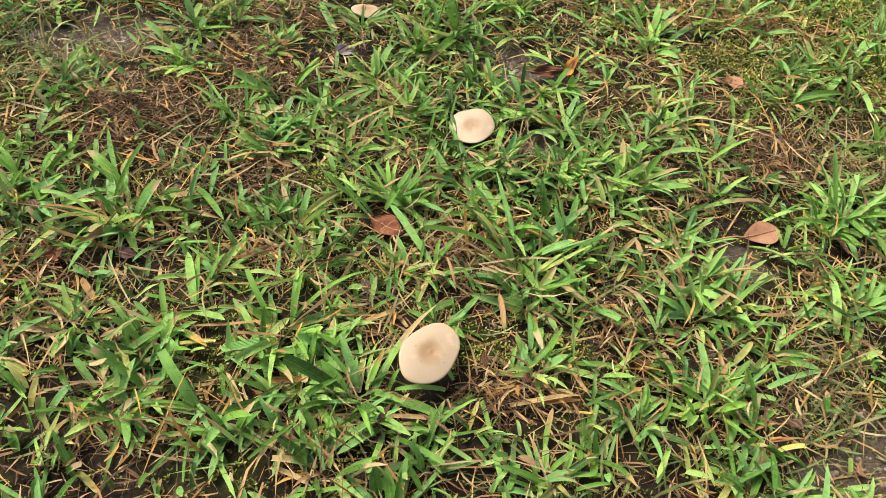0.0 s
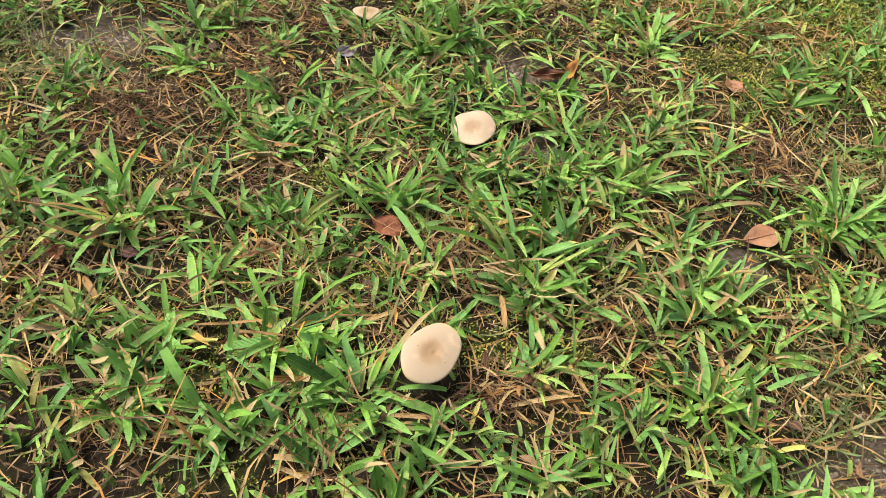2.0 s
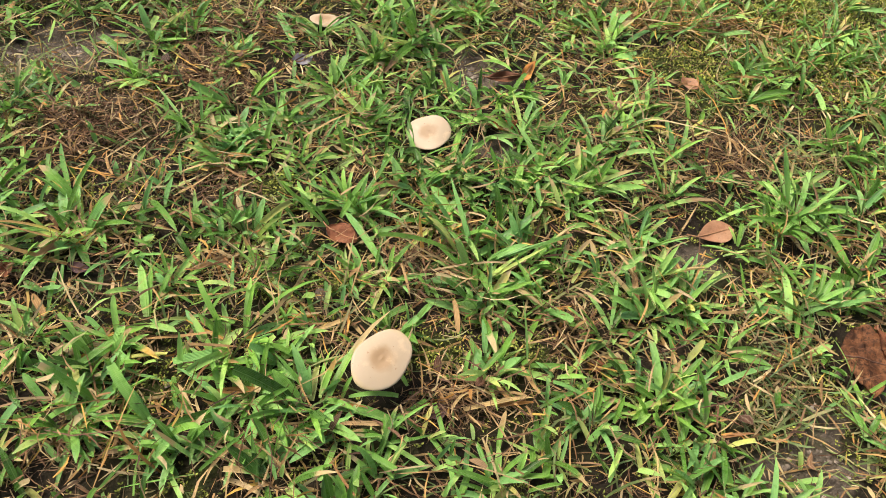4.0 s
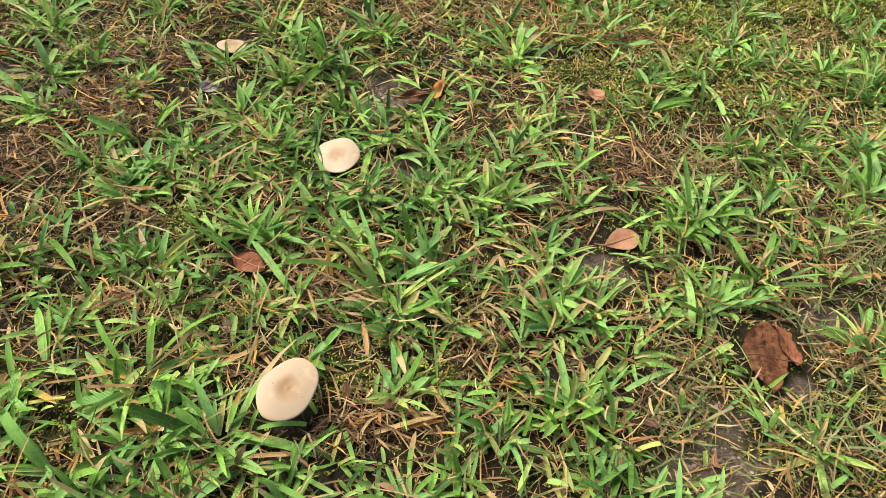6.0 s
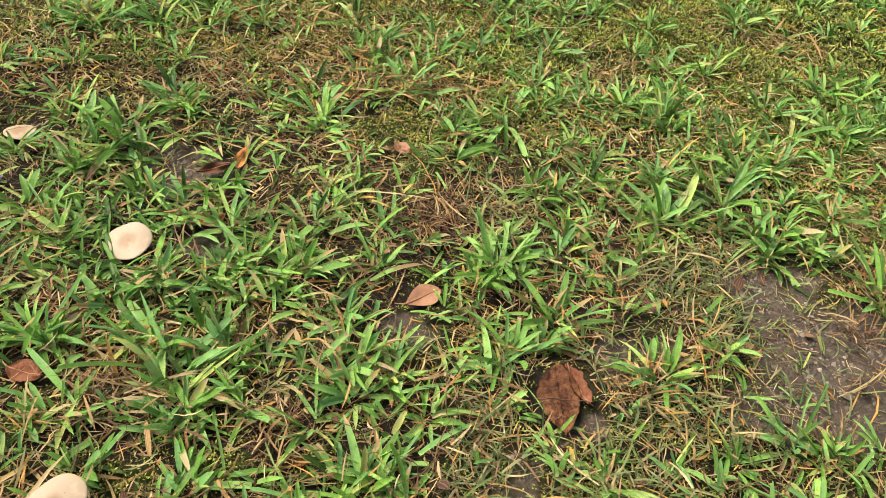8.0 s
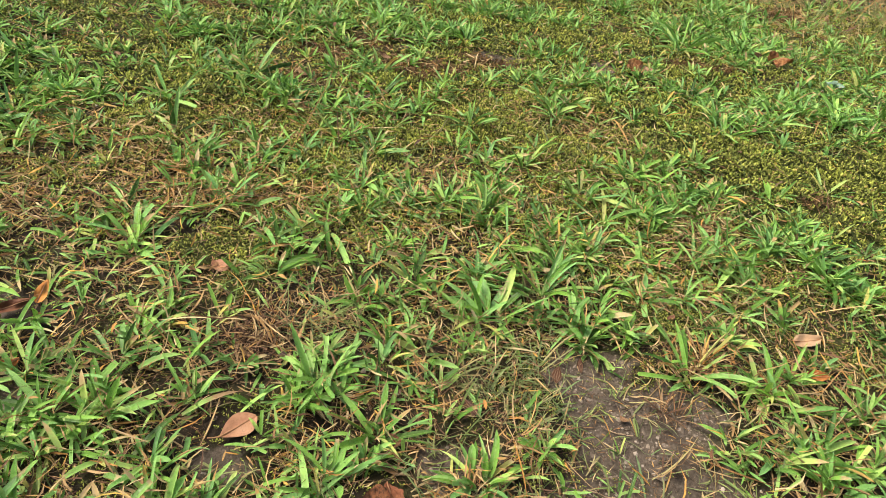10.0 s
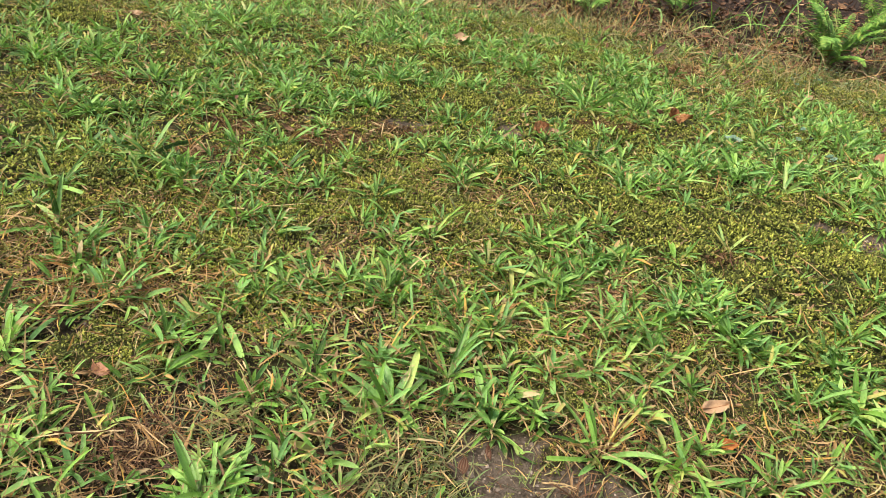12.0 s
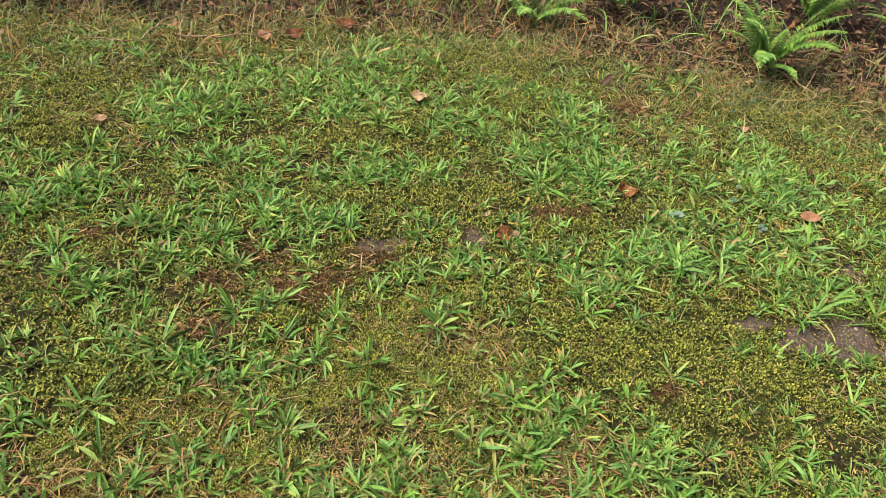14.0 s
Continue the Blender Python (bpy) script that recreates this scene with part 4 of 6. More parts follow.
def leaf_sheet(length, width, seed, fat=0.45, curl=0.3, cup=0.3, ragged=0.018, wave=0.04, nu=10, nv=18, crumple=0.0):
    """A leaf's surface with two faces; it lies along +x from its stalk."""
    own = np.random.default_rng(seed)
    v, u = np.meshgrid(np.linspace(0, 1, nv + 1), np.linspace(-1, 1, nu + 1), indexing="ij")
    half = np.sin(np.pi * np.linspace(0.02, 0.985, nv + 1) ** (math.log(0.5) / math.log(fat))) ** 0.75
    q = np.linspace(0, 1, nv + 1)[:, None]
    rag = 1 + ragged * (np.sin(q * own.uniform(7, 11, 2) + own.uniform(0, 6, 2)) * 1.6 + np.sin(q * own.uniform(17, 24, 2) + own.uniform(0, 6, 2)) + 0.4 * own.normal(0, 1, (nv + 1, 2)))
    w = half[:, None] * np.where(u < 0, rag[:, :1], rag[:, 1:]) * width / 2
    x, y = (v - 0.5) * length, u * w
    p = own.uniform(0, 6.28, 6)
    z = length * wave * (np.sin(5 * v + p[0] + 2 * u) + 0.6 * np.sin(9 * v + p[1] - 3 * u) + 0.5 * np.sin(4 * u + p[2]) * np.abs(u))
    z += cup * np.abs(u) ** 1.5 * w + curl * length * (v - 0.5) ** 2 * 2
    q = own.uniform(0, 40, 2)
    for scale, share in ((9.0, 1.0), (22.0, 0.55), (50.0, 0.25)):
        z += crumple * share * length * (np.abs(2 * lattice(x / length + q[0], y / length + q[1], scale, 90) - 1) - 0.5)
    top = np.stack([x, y, z], -1).reshape(-1, 3)
    low = top - np.array([0, 0, 0.0005])
    i, j = (g.ravel() for g in np.meshgrid(np.arange(nv), np.arange(nu), indexing="ij"))
    o = i * (nu + 1) + j
    f = np.stack([o, o + nu + 1, o + nu + 2, o + 1], 1)
    uv = np.stack([(u.ravel() + 1) / 2, v.ravel()], 1)
    k = len(top)
    mid = np.stack([x[:, nu // 2], y[:, nu // 2], z[:, nu // 2] + 0.0003], 1)
    return np.concatenate([top, low]), np.concatenate([f, f[:, ::-1] + k]), np.concatenate([uv, uv]), mid


def fallen_leaf(x, y, length, width, turn, hue, seed, label, lift=0.006, roll=0.0, pitch=0.0, stalk=0.25, **form):
    v, f, uv, mid = leaf_sheet(length, width, seed, **form)
    drop = -v[:, 2].min()
    thing = base_of("fallen_leaf", at(x, y, lift, roll, pitch, turn), label, "leaf", "leaves fallen on the lawn")
    v[:, 2] += drop
    mid[:, 2] += drop
    part("leaf_blade", mesh_of("leaf_blade", v, f, LEAF[hue], uv), thing)
    part("midrib", tube_mesh("midrib", mid, np.linspace(0.0009, 0.0003, len(mid)), LEAF[hue] if hue in ("mottled", "crumpled") else mat_rib, 5), thing)
    if stalk:
        s = np.linspace(0, 1, 6)[:, None]
        line = mid[0] + np.array([[-1.0, 0.25, 0.1]]) * s * length * stalk + np.array([[0, 0.2, 0]]) * s ** 2 * length * stalk
        part("stalk", tube_mesh("stalk", line[::-1], np.linspace(0.0007, 0.0009, 6), mat_rib, 5), thing)
    return thing


fallen_leaf(0.394, 0.577, 0.047, 0.029, 20, "orange", 1, "orange-brown oval leaf lying on bare soil", 0.006, 14, 0, 0.25, fat=0.60, curl=0.06, cup=0.14, wave=0.012, ragged=0.01)
fallen_leaf(0.183, 0.846, 0.050, 0.014, 12, "brown", 2, "dark brown half of a folded leaf beside soil", 0.008, 38, 0, 0.15, fat=0.5, curl=0.1, cup=0.25)
fallen_leaf(0.218, 0.868, 0.034, 0.015, 58, "bright", 22, "bright orange leaf curled upwards beside bare soil", 0.010, 30, -24, 0, fat=0.42, curl=0.25, cup=0.35)
fallen_leaf(-0.006, 0.534, 0.036, 0.023, -31, "red", 3, "reddish-brown leaf half covered by grass", 0.006, 8, 0, 0.2, curl=0.12, crumple=0.05, nu=16, nv=26)
fallen_leaf(0.494, 0.409, 0.082, 0.042, -104, "mottled", 9, "large mottled brown rotting leaf beside straw", 0.004, 6, 4, 0, fat=0.45, curl=0.08, cup=0.12, ragged=0.028, wave=0.03, nu=24, nv=40, crumple=0.05)
fallen_leaf(0.516, 0.421, 0.050, 0.022, -84, "red", 44, "torn pinkish-brown piece of a rotting leaf", 0.008, -14, 6, 0, fat=0.5, curl=0.1, ragged=0.09, nu=14, nv=24, crumple=0.06)
fallen_leaf(0.173, 0.736, 0.036, 0.018, 20, "rust", 5, "small orange leaf under grass blades", 0.006, 10, 0, 0.2)
fallen_leaf(1.196, 0.474, 0.050, 0.024, -9, "tan", 6, "pale tan leaf between grass tufts", 0.014, 15, 0, 0.2, curl=0.15)
fallen_leaf(1.143, 0.412, 0.030, 0.018, -30, "rust", 7, "small red-brown curled leaf in grass", 0.012, 30, 0, 0.1, curl=0.5)
fallen_leaf(1.852, 2.165, 0.062, 0.046, -60, "tan", 8, "cream dry leaf curled up on the lawn", 0.026, 14, 0, 0.1, fat=0.62, curl=0.2, cup=0.3, ragged=0.10, wave=0.06)
fallen_leaf(1.606, 1.412, 0.058, 0.050, 15, "crumpled", 31, "crumpled rust-brown leaf beside bare soil", 0.006, 24, 0, 0, fat=0.5, curl=0.3, cup=0.35, wave=0.05, ragged=0.05, nu=22, nv=32, crumple=0.10)
fallen_leaf(1.631, 1.402, 0.050, 0.026, 0, "tan", 32, "pale curled underside of a crumpled leaf", 0.006, 30, 0, 0, curl=0.4, cup=0.6, wave=0.06)
fallen_leaf(1.625, 1.509, 0.034, 0.014, 10, "cream", 9, "small cream leaf scrap on bare soil", 0.01, 20, 0, 0, curl=0.3)
fallen_leaf(2.598, 1.008, 0.080, 0.046, -20, "orange", 10, "tan-orange leaf lying flat in grass", 0.018, 12, 0, 0.2, curl=0.05, ragged=0.04, wave=0.03)
fallen_leaf(2.112, 1.385, 0.066, 0.042, -50, "crumpled", 11, "crumpled reddish-brown leaf in the lawn", 0.012, 18, 0, 0.1, curl=0.5, cup=0.5, wave=0.10, ragged=0.07, nu=22, nv=32, crumple=0.10)
fallen_leaf(2.092, 1.455, 0.045, 0.035, 70, "dark", 12, "dark brown rolled leaf in the grass", 0.01, 40, 0, 0, curl=0.6)
fallen_leaf(-0.077, 0.853, 0.028, 0.020, 32, "grey", 13, "small grey-violet leaf on brown thatch", 0.006, 10, 0, 0)
fallen_leaf(-0.240, 0.476, 0.022, 0.010, -17, "plum", 14, "small plum-brown leaf on soil", 0.006, 10, 0, 0.2)
fallen_leaf(-0.299, 0.467, 0.028, 0.016, -45, "red", 15, "small dark red-brown leaf among grass", 0.006, 20, 0, 0.2, curl=0.4)
fallen_leaf(-0.267, 0.497, 0.016, 0.008, -70, "rust", 16, "tiny red-brown leaf beside grass", 0.008, 20, 0, 0)
fallen_leaf(0.084, 0.341, 0.018, 0.013, 19, "plum", 17, "small plum-coloured leaf on thatch", 0.006, 25, 0, 0)
fallen_leaf(0.230, 0.396, 0.016, 0.012, -9, "red", 18, "small brown curled leaf in straw", 0.008, 30, 0, 0, curl=0.6)
fallen_leaf(0.439, 0.856, 0.030, 0.021, -66, "orange", 19, "pinkish brown leaf beside moss", 0.006, 10, 0, 0.2, curl=0.2)
fallen_leaf(0.784, 1.795, 0.026, 0.020, 0, "tan", 20, "small pale leaf on green grass", 0.014, 10, 0, 0.1)
fallen_leaf(2.893, 1.478, 0.05, 0.028, 2, "tan", 21, "pale tan leaf near the wood's edge", 0.012, 12, 0, 0.1)
fallen_leaf(0.838, 2.425, 0.04, 0.03, -8, "tan", 23, "tan leaf lying in thin grass", 0.012, 14, 0, 0.1)
fallen_leaf(1.668, 2.749, 0.075, 0.055, 4, "red", 24, "red-brown leaf at the lawn's edge", 0.02, 25, 0, 0.1, curl=0.4)
fallen_leaf(1.917, 2.768, 0.080, 0.05, -45, "red", 25, "brown leaf at the lawn's edge", 0.02, 25, 0, 0.1, curl=0.4)
fallen_leaf(1.561, 2.784, 0.07, 0.05, 13, "orange", 26, "orange-brown leaf at the lawn's edge", 0.02, 20, 0, 0.1, curl=0.3)

# ---- tufts that stand out, blade by blade: place, reach, blades ----
TUFTS_D = [
    (0.510, 0.622, 0.064, 16),
    (0.534, 0.514, 0.066, 16),
    (0.455, 0.501, 0.036, 8),
    (0.299, 0.546, 0.056, 15),
    (0.234, 0.623, 0.052, 14),
    (0.184, 0.655, 0.04, 11),
    (0.209, 0.522, 0.036, 10),
    (0.335, 0.484, 0.044, 11),
    (0.406, 0.486, 0.04, 9),
    (0.963, 0.471, 0.085, 15),
    (0.815, 0.287, 0.05, 12),
    (0.765, 0.360, 0.038, 4),
    (0.994, 0.321, 0.049, 7),
    (0.914, 0.295, 0.026, 5),
    (1.012, 0.637, 0.053, 8),
    (0.860, 0.683, 0.093, 18),
    (0.741, 0.670, 0.063, 12),
    (0.717, 0.807, 0.06, 10),
    (0.350, 0.767, 0.055, 12),
    (0.117, 0.784, 0.055, 13),
    (1.108, 0.423, 0.056, 10),
    (1.144, 0.554, 0.054, 9),
    (1.089, 0.834, 0.082, 12),
    (0.616, 0.931, 0.061, 10),
    (0.800, 0.405, 0.026, 5),
    (0.905, 0.362, 0.024, 4),
    (0.765, 0.440, 0.022, 4),
    (0.930, 0.330, 0.040, 6)
]
TUFTS_E = [
    (1.108, 2.341, 0.095, 18),
    (0.556, 1.893, 0.078, 14),
    (0.887, 1.360, 0.07, 14),
    (0.596, 1.689, 0.056, 10),
    (1.435, 1.531, 0.064, 9),
    (1.813, 2.481, 0.129, 13),
    (1.893, 1.545, 0.147, 14),
    (2.255, 1.811, 0.096, 11),
    (1.607, 2.463, 0.102, 10),
    (1.124, 1.943, 0.08, 10),
    (0.767, 2.301, 0.077, 10),
    (1.490, 1.906, 0.071, 9),
    (1.867, 1.159, 0.084, 10),
    (2.191, 0.747, 0.101, 12),
    (2.141, 0.826, 0.084, 10),
    (0.538, 1.481, 0.057, 10),
    (1.014, 1.198, 0.076, 12),
    (0.994, 1.057, 0.06, 10),
    (0.856, 1.224, 0.048, 8),
    (1.600, 1.060, 0.06, 8),
    (1.662, 1.253, 0.072, 9),
    (1.631, 0.802, 0.063, 9)
]


def blade_pool(count, seed, material, thin=1.0):
    own = np.random.default_rng(seed)
    pool = []
    for i in range(count):
        one = np.ones(1)
        el, droop = radians(own.uniform(14, 62)), own.uniform(0.1, 0.75)
        v, f, uv = ribbons(np.zeros((1, 3)), 0 * one, el * one, one, thin * own.uniform(0.10, 0.15) * one, min(droop, el + 0.5) * one, own.normal(0, 0.4) * one, 7, own.normal(0, 0.2) * one, 0.3, 0.02 if own.random() < 0.2 else own.uniform(0.1, 0.24), 3, False)
        v[:, 2] = np.maximum(v[:, 2], 0.01 * v[:, 0])
        pool.append((el, mesh_of("blade", v, f, material, uv)))
    return sorted(pool, key=lambda p: p[0])


POOL, DRY_POOL, ROT_POOL = blade_pool(60, 5, mat_grass), blade_pool(24, 6, mat_straw, 0.36), blade_pool(24, 7, mat_brown, 0.4)


def tuft(x, y, reach, blades, seed, pool=POOL, label="", blades_at=()):
    """A tuft of grass. blades_at: its longest blades, as offset x, y, heading, length and width in millimetres and degrees; the other blades fall as they will."""
    own = np.random.default_rng(seed)
    thing = base_of("grass_tuft", at(x, y), (label or "dense green tuft of broad grass blades in the lawn") if label or blades + len(blades_at) > 9 else "small green tuft of broad grass blades", "grass tuft", "tufts of grass in the lawn")
    spin = own.uniform(0, 6.283)
    for i in range(blades):
        el, me = pool[int(np.clip(own.normal(0.45, 0.3), 0, 0.999) * len(pool))]
        turn = spin + i * 2.4 + own.normal(0, 0.35)
        out = own.uniform(0.0, 0.22) * reach
        size = min(0.115, reach * own.uniform(0.55, 1.05))
        wide = min(1.0, 0.058 / size) * own.uniform(0.7, 1.1)
        m = Matrix.Translation((out * math.cos(turn), out * math.sin(turn), 0.003)) @ Matrix.Rotation(turn, 4, "Z") @ Matrix.Diagonal((size, size * wide, size, 1))
        line = np.array([[(thing.matrix_world @ m @ Vector((q * math.cos(el), 0, q * math.sin(el) * 0.8)))[:] for q in (0, 0.25, 0.5, 0.75, 1.0)]])
        if free_of_caps(line)[0]:
            ob = new("blade", me)
            ob.parent = thing
            ob.matrix_local = m
    for dx, dy, heading, length, width in blades_at:
        one = np.ones(1)
        rise, arch = math.asin(min(0.9, 0.011 / (0.001 * length))), own.uniform(0.1, 0.4)
        v, f, uv = ribbons(np.zeros((1, 3)), radians(heading) * one, (rise + arch) * one, 0.00104 * length * one, 0.001 * width * one, 2.1 * arch * one, own.normal(0, 0.3) * one, 7, own.normal(0, 0.12) * one, 0.3, 0.02 if own.random() < 0.18 else own.uniform(0.1, 0.24), 3, False)
        ob = new("blade", mesh_of("blade", v, f, mat_grass, uv))
        ob.parent = thing
        ob.location = (0.001 * dx, 0.001 * dy, 0.005)


TUFTS_DRY = [
    (-0.015, 0.775, 0.031, 14),
    (0.428, 0.516, 0.027, 16),
    (0.217, 0.433, 0.032, 16),
    (-0.208, 0.834, 0.024, 8),
    (0.289, 0.517, 0.024, 10),
    (-0.117, 0.475, 0.021, 10),
    (-0.276, 0.420, 0.023, 12),
    (0.432, 0.511, 0.027, 14),
    (0.584, 0.397, 0.059, 26),
    (0.986, 0.482, 0.063, 16),
    (0.211, 1.072, 0.047, 14),
    (0.415, 1.053, 0.043, 14),
    (0.516, 1.030, 0.044, 12),
    (0.879, 2.251, 0.047, 12),
    (0.746, 1.532, 0.05, 12),
    (2.620, 1.801, 0.082, 14),
    (1.144, 2.894, 0.078, 16),
    (1.347, 2.630, 0.059, 12),
    (0.665, 1.525, 0.03, 8),
    (3.495, 1.972, 0.088, 10),
    (3.187, 1.194, 0.121, 14),
    (0.629, 0.516, 0.027, 12),
    (0.432, 1.057, 0.045, 16),
    (0.419, 1.118, 0.040, 16),
    (0.480, 1.044, 0.045, 16),
    (0.450, 0.998, 0.050, 16),
    (0.513, 1.080, 0.035, 16),
    (0.400, 1.007, 0.050, 16),
    (0.545, 1.027, 0.040, 16),
    (0.479, 1.115, 0.040, 16),
    (0.998, 0.482, 0.055, 16),
    (0.755, 1.637, 0.030, 16),
    (0.771, 1.506, 0.030, 16),
    (0.888, 2.317, 0.045, 16),
    (0.829, 2.432, 0.045, 16),
    (2.609, 1.768, 0.060, 16),
    (2.529, 1.593, 0.050, 16),
    (1.176, 2.972, 0.080, 16),
    (1.361, 2.710, 0.070, 16),
    (0.501, 1.776, 0.040, 16)
]


TUFTS_ROT = [(0.895, 0.440, 0.040, 22), (0.905, 0.425, 0.034, 16), (0.775, 0.300, 0.028, 12), (-0.315, 0.700, 0.045, 24), (-0.295, 0.675, 0.040, 20), (-0.190, 0.790, 0.042, 20), (1.02, 0.60, 0.030, 12), (0.70, 0.70, 0.030, 10), (0.47, 0.73, 0.034, 14)]
for i, row in enumerate(TUFTS_ROT):
    tuft(*row, 450 + i, ROT_POOL, "dark reddish-brown dead tuft of rotted grass blades")
for i, row in enumerate(TUFTS_DRY):
    tuft(*row, 400 + i, DRY_POOL, "tan withered tuft of dry grass blades")
TUFTS_EDGE = [(0.828, 3.103, 0.095, 19), (0.996, 3.073, 0.091, 20), (1.158, 2.882, 0.108, 20), (1.317, 2.936, 0.087, 11), (1.361, 2.700, 0.129, 18), (1.554, 2.697, 0.097, 14), (0.875, 2.261, 0.048, 18), (2.582, 1.795, 0.056, 19), (2.952, 1.864, 0.055, 13), (2.402, 1.822, 0.050, 13), (2.379, 2.562, 0.126, 19), (3.365, 1.994, 0.104, 11), (1.981, 2.742, 0.116, 12), (0.744, 2.486, 0.047, 20), (2.097, 2.659, 0.085, 11), (0.711, 2.910, 0.125, 15), (2.665, 2.483, 0.108, 17), (3.312, 1.720, 0.059, 17), (3.595, 1.470, 0.053, 20), (0.597, 2.176, 0.054, 13), (0.710, 1.470, 0.064, 12), (0.669, 1.538, 0.045, 18), (1.176, 1.479, 0.048, 17)]
for i, row in enumerate(TUFTS_EDGE):
    tuft(*row, 500 + i, DRY_POOL, "tan tuft of straw at the lawn's edge")
for i, row in enumerate(TUFTS_D + TUFTS_E):
    tuft(*row, 300 + i)
tuft(-0.251, 0.777, 0.049, 5, 100, blades_at=[(-31, 33, 139, 49, 9.1), (-1, 18, 176, 28, 8.2), (5, 6, 178, 34, 7.5), (7, 0, 174, 64, 8.1), (8, -5, -128, 48, 9.4), (13, -11, -113, 39, 8.7), (17, 2, -60, 30, 8.1), (14, 14, -15, 20, 6.1), (-31, -9, -136, 27, 6.8)])
tuft(-0.158, 0.677, 0.028, 2, 101, blades_at=[(1, 10, 83, 43, 7.9), (-14, -7, 108, 19, 5.4), (-11, -2, 131, 22, 4.8), (-2, 15, 110, 13, 6.1), (5, -5, -15, 47, 7.8), (3, 5, -10, 53, 5.5)])
tuft(-0.100, 0.660, 0.049, 4, 102, blades_at=[(-37, -21, 9, 44, 8.7), (17, 13, 148, 26, 5.9), (23, 18, 128, 17, 5.4), (11, 43, 89, 52, 6.1), (7, -33, 113, 15, 5.1)])
tuft(-0.355, 0.546, 0.047, 4, 103, blades_at=[(-5, 3, 124, 21, 5.3), (1, 8, 67, 15, 4.7), (-1, -36, 21, 41, 6.8)])
tuft(-0.301, 0.546, 0.031, 3, 104, blades_at=[(-18, 6, 137, 34, 5.7), (-20, -19, 2, 39, 7.9), (-17, -11, 23, 40, 6.8), (35, -33, -157, 32, 5.4)])
tuft(-0.218, 0.555, 0.038, 3, 105, blades_at=[(-32, -24, 121, 33, 4.9), (19, 15, -55, 68, 6.1), (35, 8, 90, 24, 4.4)])
tuft(-0.221, 0.501, 0.031, 2, 106, blades_at=[(-43, 18, -117, 34, 5.4), (-21, 13, -129, 66, 5.3), (-30, 27, 145, 31, 4.9), (-34, 23, 160, 37, 5.4), (16, 24, 80, 39, 5.9), (5, -15, -109, 34, 4.6), (17, -10, 2, 19, 4.1), (19, -10, -3, 43, 4.6)])
tuft(-0.182, 0.476, 0.03, 3, 107, blades_at=[(2, -18, -154, 34, 5.0), (17, -37, 14, 22, 4.4), (24, -12, 175, 20, 4.5), (25, 9, 167, 15, 5.0), (35, 21, 132, 26, 5.6), (38, 10, 159, 19, 5.5)])
tuft(-0.123, 0.422, 0.039, 4, 108, blades_at=[(-1, 23, 24, 22, 4.3), (5, -22, 123, 30, 6.0), (6, -3, -47, 19, 3.8), (16, -5, -18, 21, 3.7)])
tuft(-0.185, 0.398, 0.044, 4, 109, blades_at=[(-12, 2, 143, 25, 5.2), (16, 26, 104, 52, 7.7), (18, 26, 98, 51, 4.8), (9, 25, -174, 33, 4.3), (18, 29, 3, 26, 4.8), (-5, 2, 10, 30, 6.6), (18, 16, -31, 35, 7.1), (-3, -41, 63, 23, 4.6), (-2, -10, -48, 35, 5.6), (2, -6, -17, 21, 4.2)])
tuft(-0.225, 0.389, 0.023, 2, 110, blades_at=[(-28, 41, 92, 38, 4.0), (5, 37, 164, 20, 3.9), (-46, 17, 104, 28, 4.0)])
tuft(-0.234, 0.359, 0.035, 4, 111, blades_at=[(-33, 4, 79, 19, 6.2), (13, -10, 124, 37, 6.4), (8, -7, 39, 55, 6.5)])
tuft(-0.244, 0.332, 0.025, 3, 112, blades_at=[(18, 4, 142, 30, 6.4), (26, 4, 38, 22, 6.4)])
tuft(-0.286, 0.333, 0.029, 3, 113, blades_at=[(10, -2, 136, 27, 6.1), (10, -7, 147, 24, 6.5)])
tuft(-0.261, 0.298, 0.036, 5, 114, blades_at=[(-8, 20, 92, 26, 5.5), (3, 10, 103, 16, 7.3), (7, 13, 59, 27, 5.9), (12, -18, 54, 30, 5.3), (-4, -18, 119, 20, 6.3), (26, -30, 67, 16, 5.2)])
tuft(-0.227, 0.308, 0.025, 3, 115, blades_at=[(4, 10, 25, 30, 7.2), (22, 1, 41, 24, 5.8), (-6, 7, 147, 15, 6.3), (-3, 12, 3, 15, 4.5), (-10, -18, 34, 35, 6.2), (-7, -20, -27, 17, 4.0), (-7, -13, 58, 15, 4.0), (3, -44, 14, 17, 4.3), (26, -20, 144, 19, 4.8), (48, -5, 94, 25, 3.9)])
tuft(-0.102, 0.485, 0.036, 3, 116, blades_at=[(-26, 31, 117, 35, 5.1), (-19, 36, 104, 26, 5.2), (-17, 24, 46, 16, 4.1), (-28, -20, -22, 39, 4.9), (-22, -27, -174, 29, 4.4), (24, -2, 122, 27, 5.4), (34, -22, -170, 32, 4.4)])
tuft(-0.068, 0.510, 0.032, 2, 117, blades_at=[(4, -18, 124, 20, 5.5), (13, 1, 90, 30, 4.6), (10, 9, 146, 21, 4.6), (15, 41, 137, 24, 5.3), (39, -22, 77, 30, 4.4), (16, -32, 15, 22, 4.4)])
tuft(-0.114, 0.374, 0.037, 3, 118, blades_at=[(12, -2, 145, 30, 4.9), (24, -15, -169, 31, 4.9)])
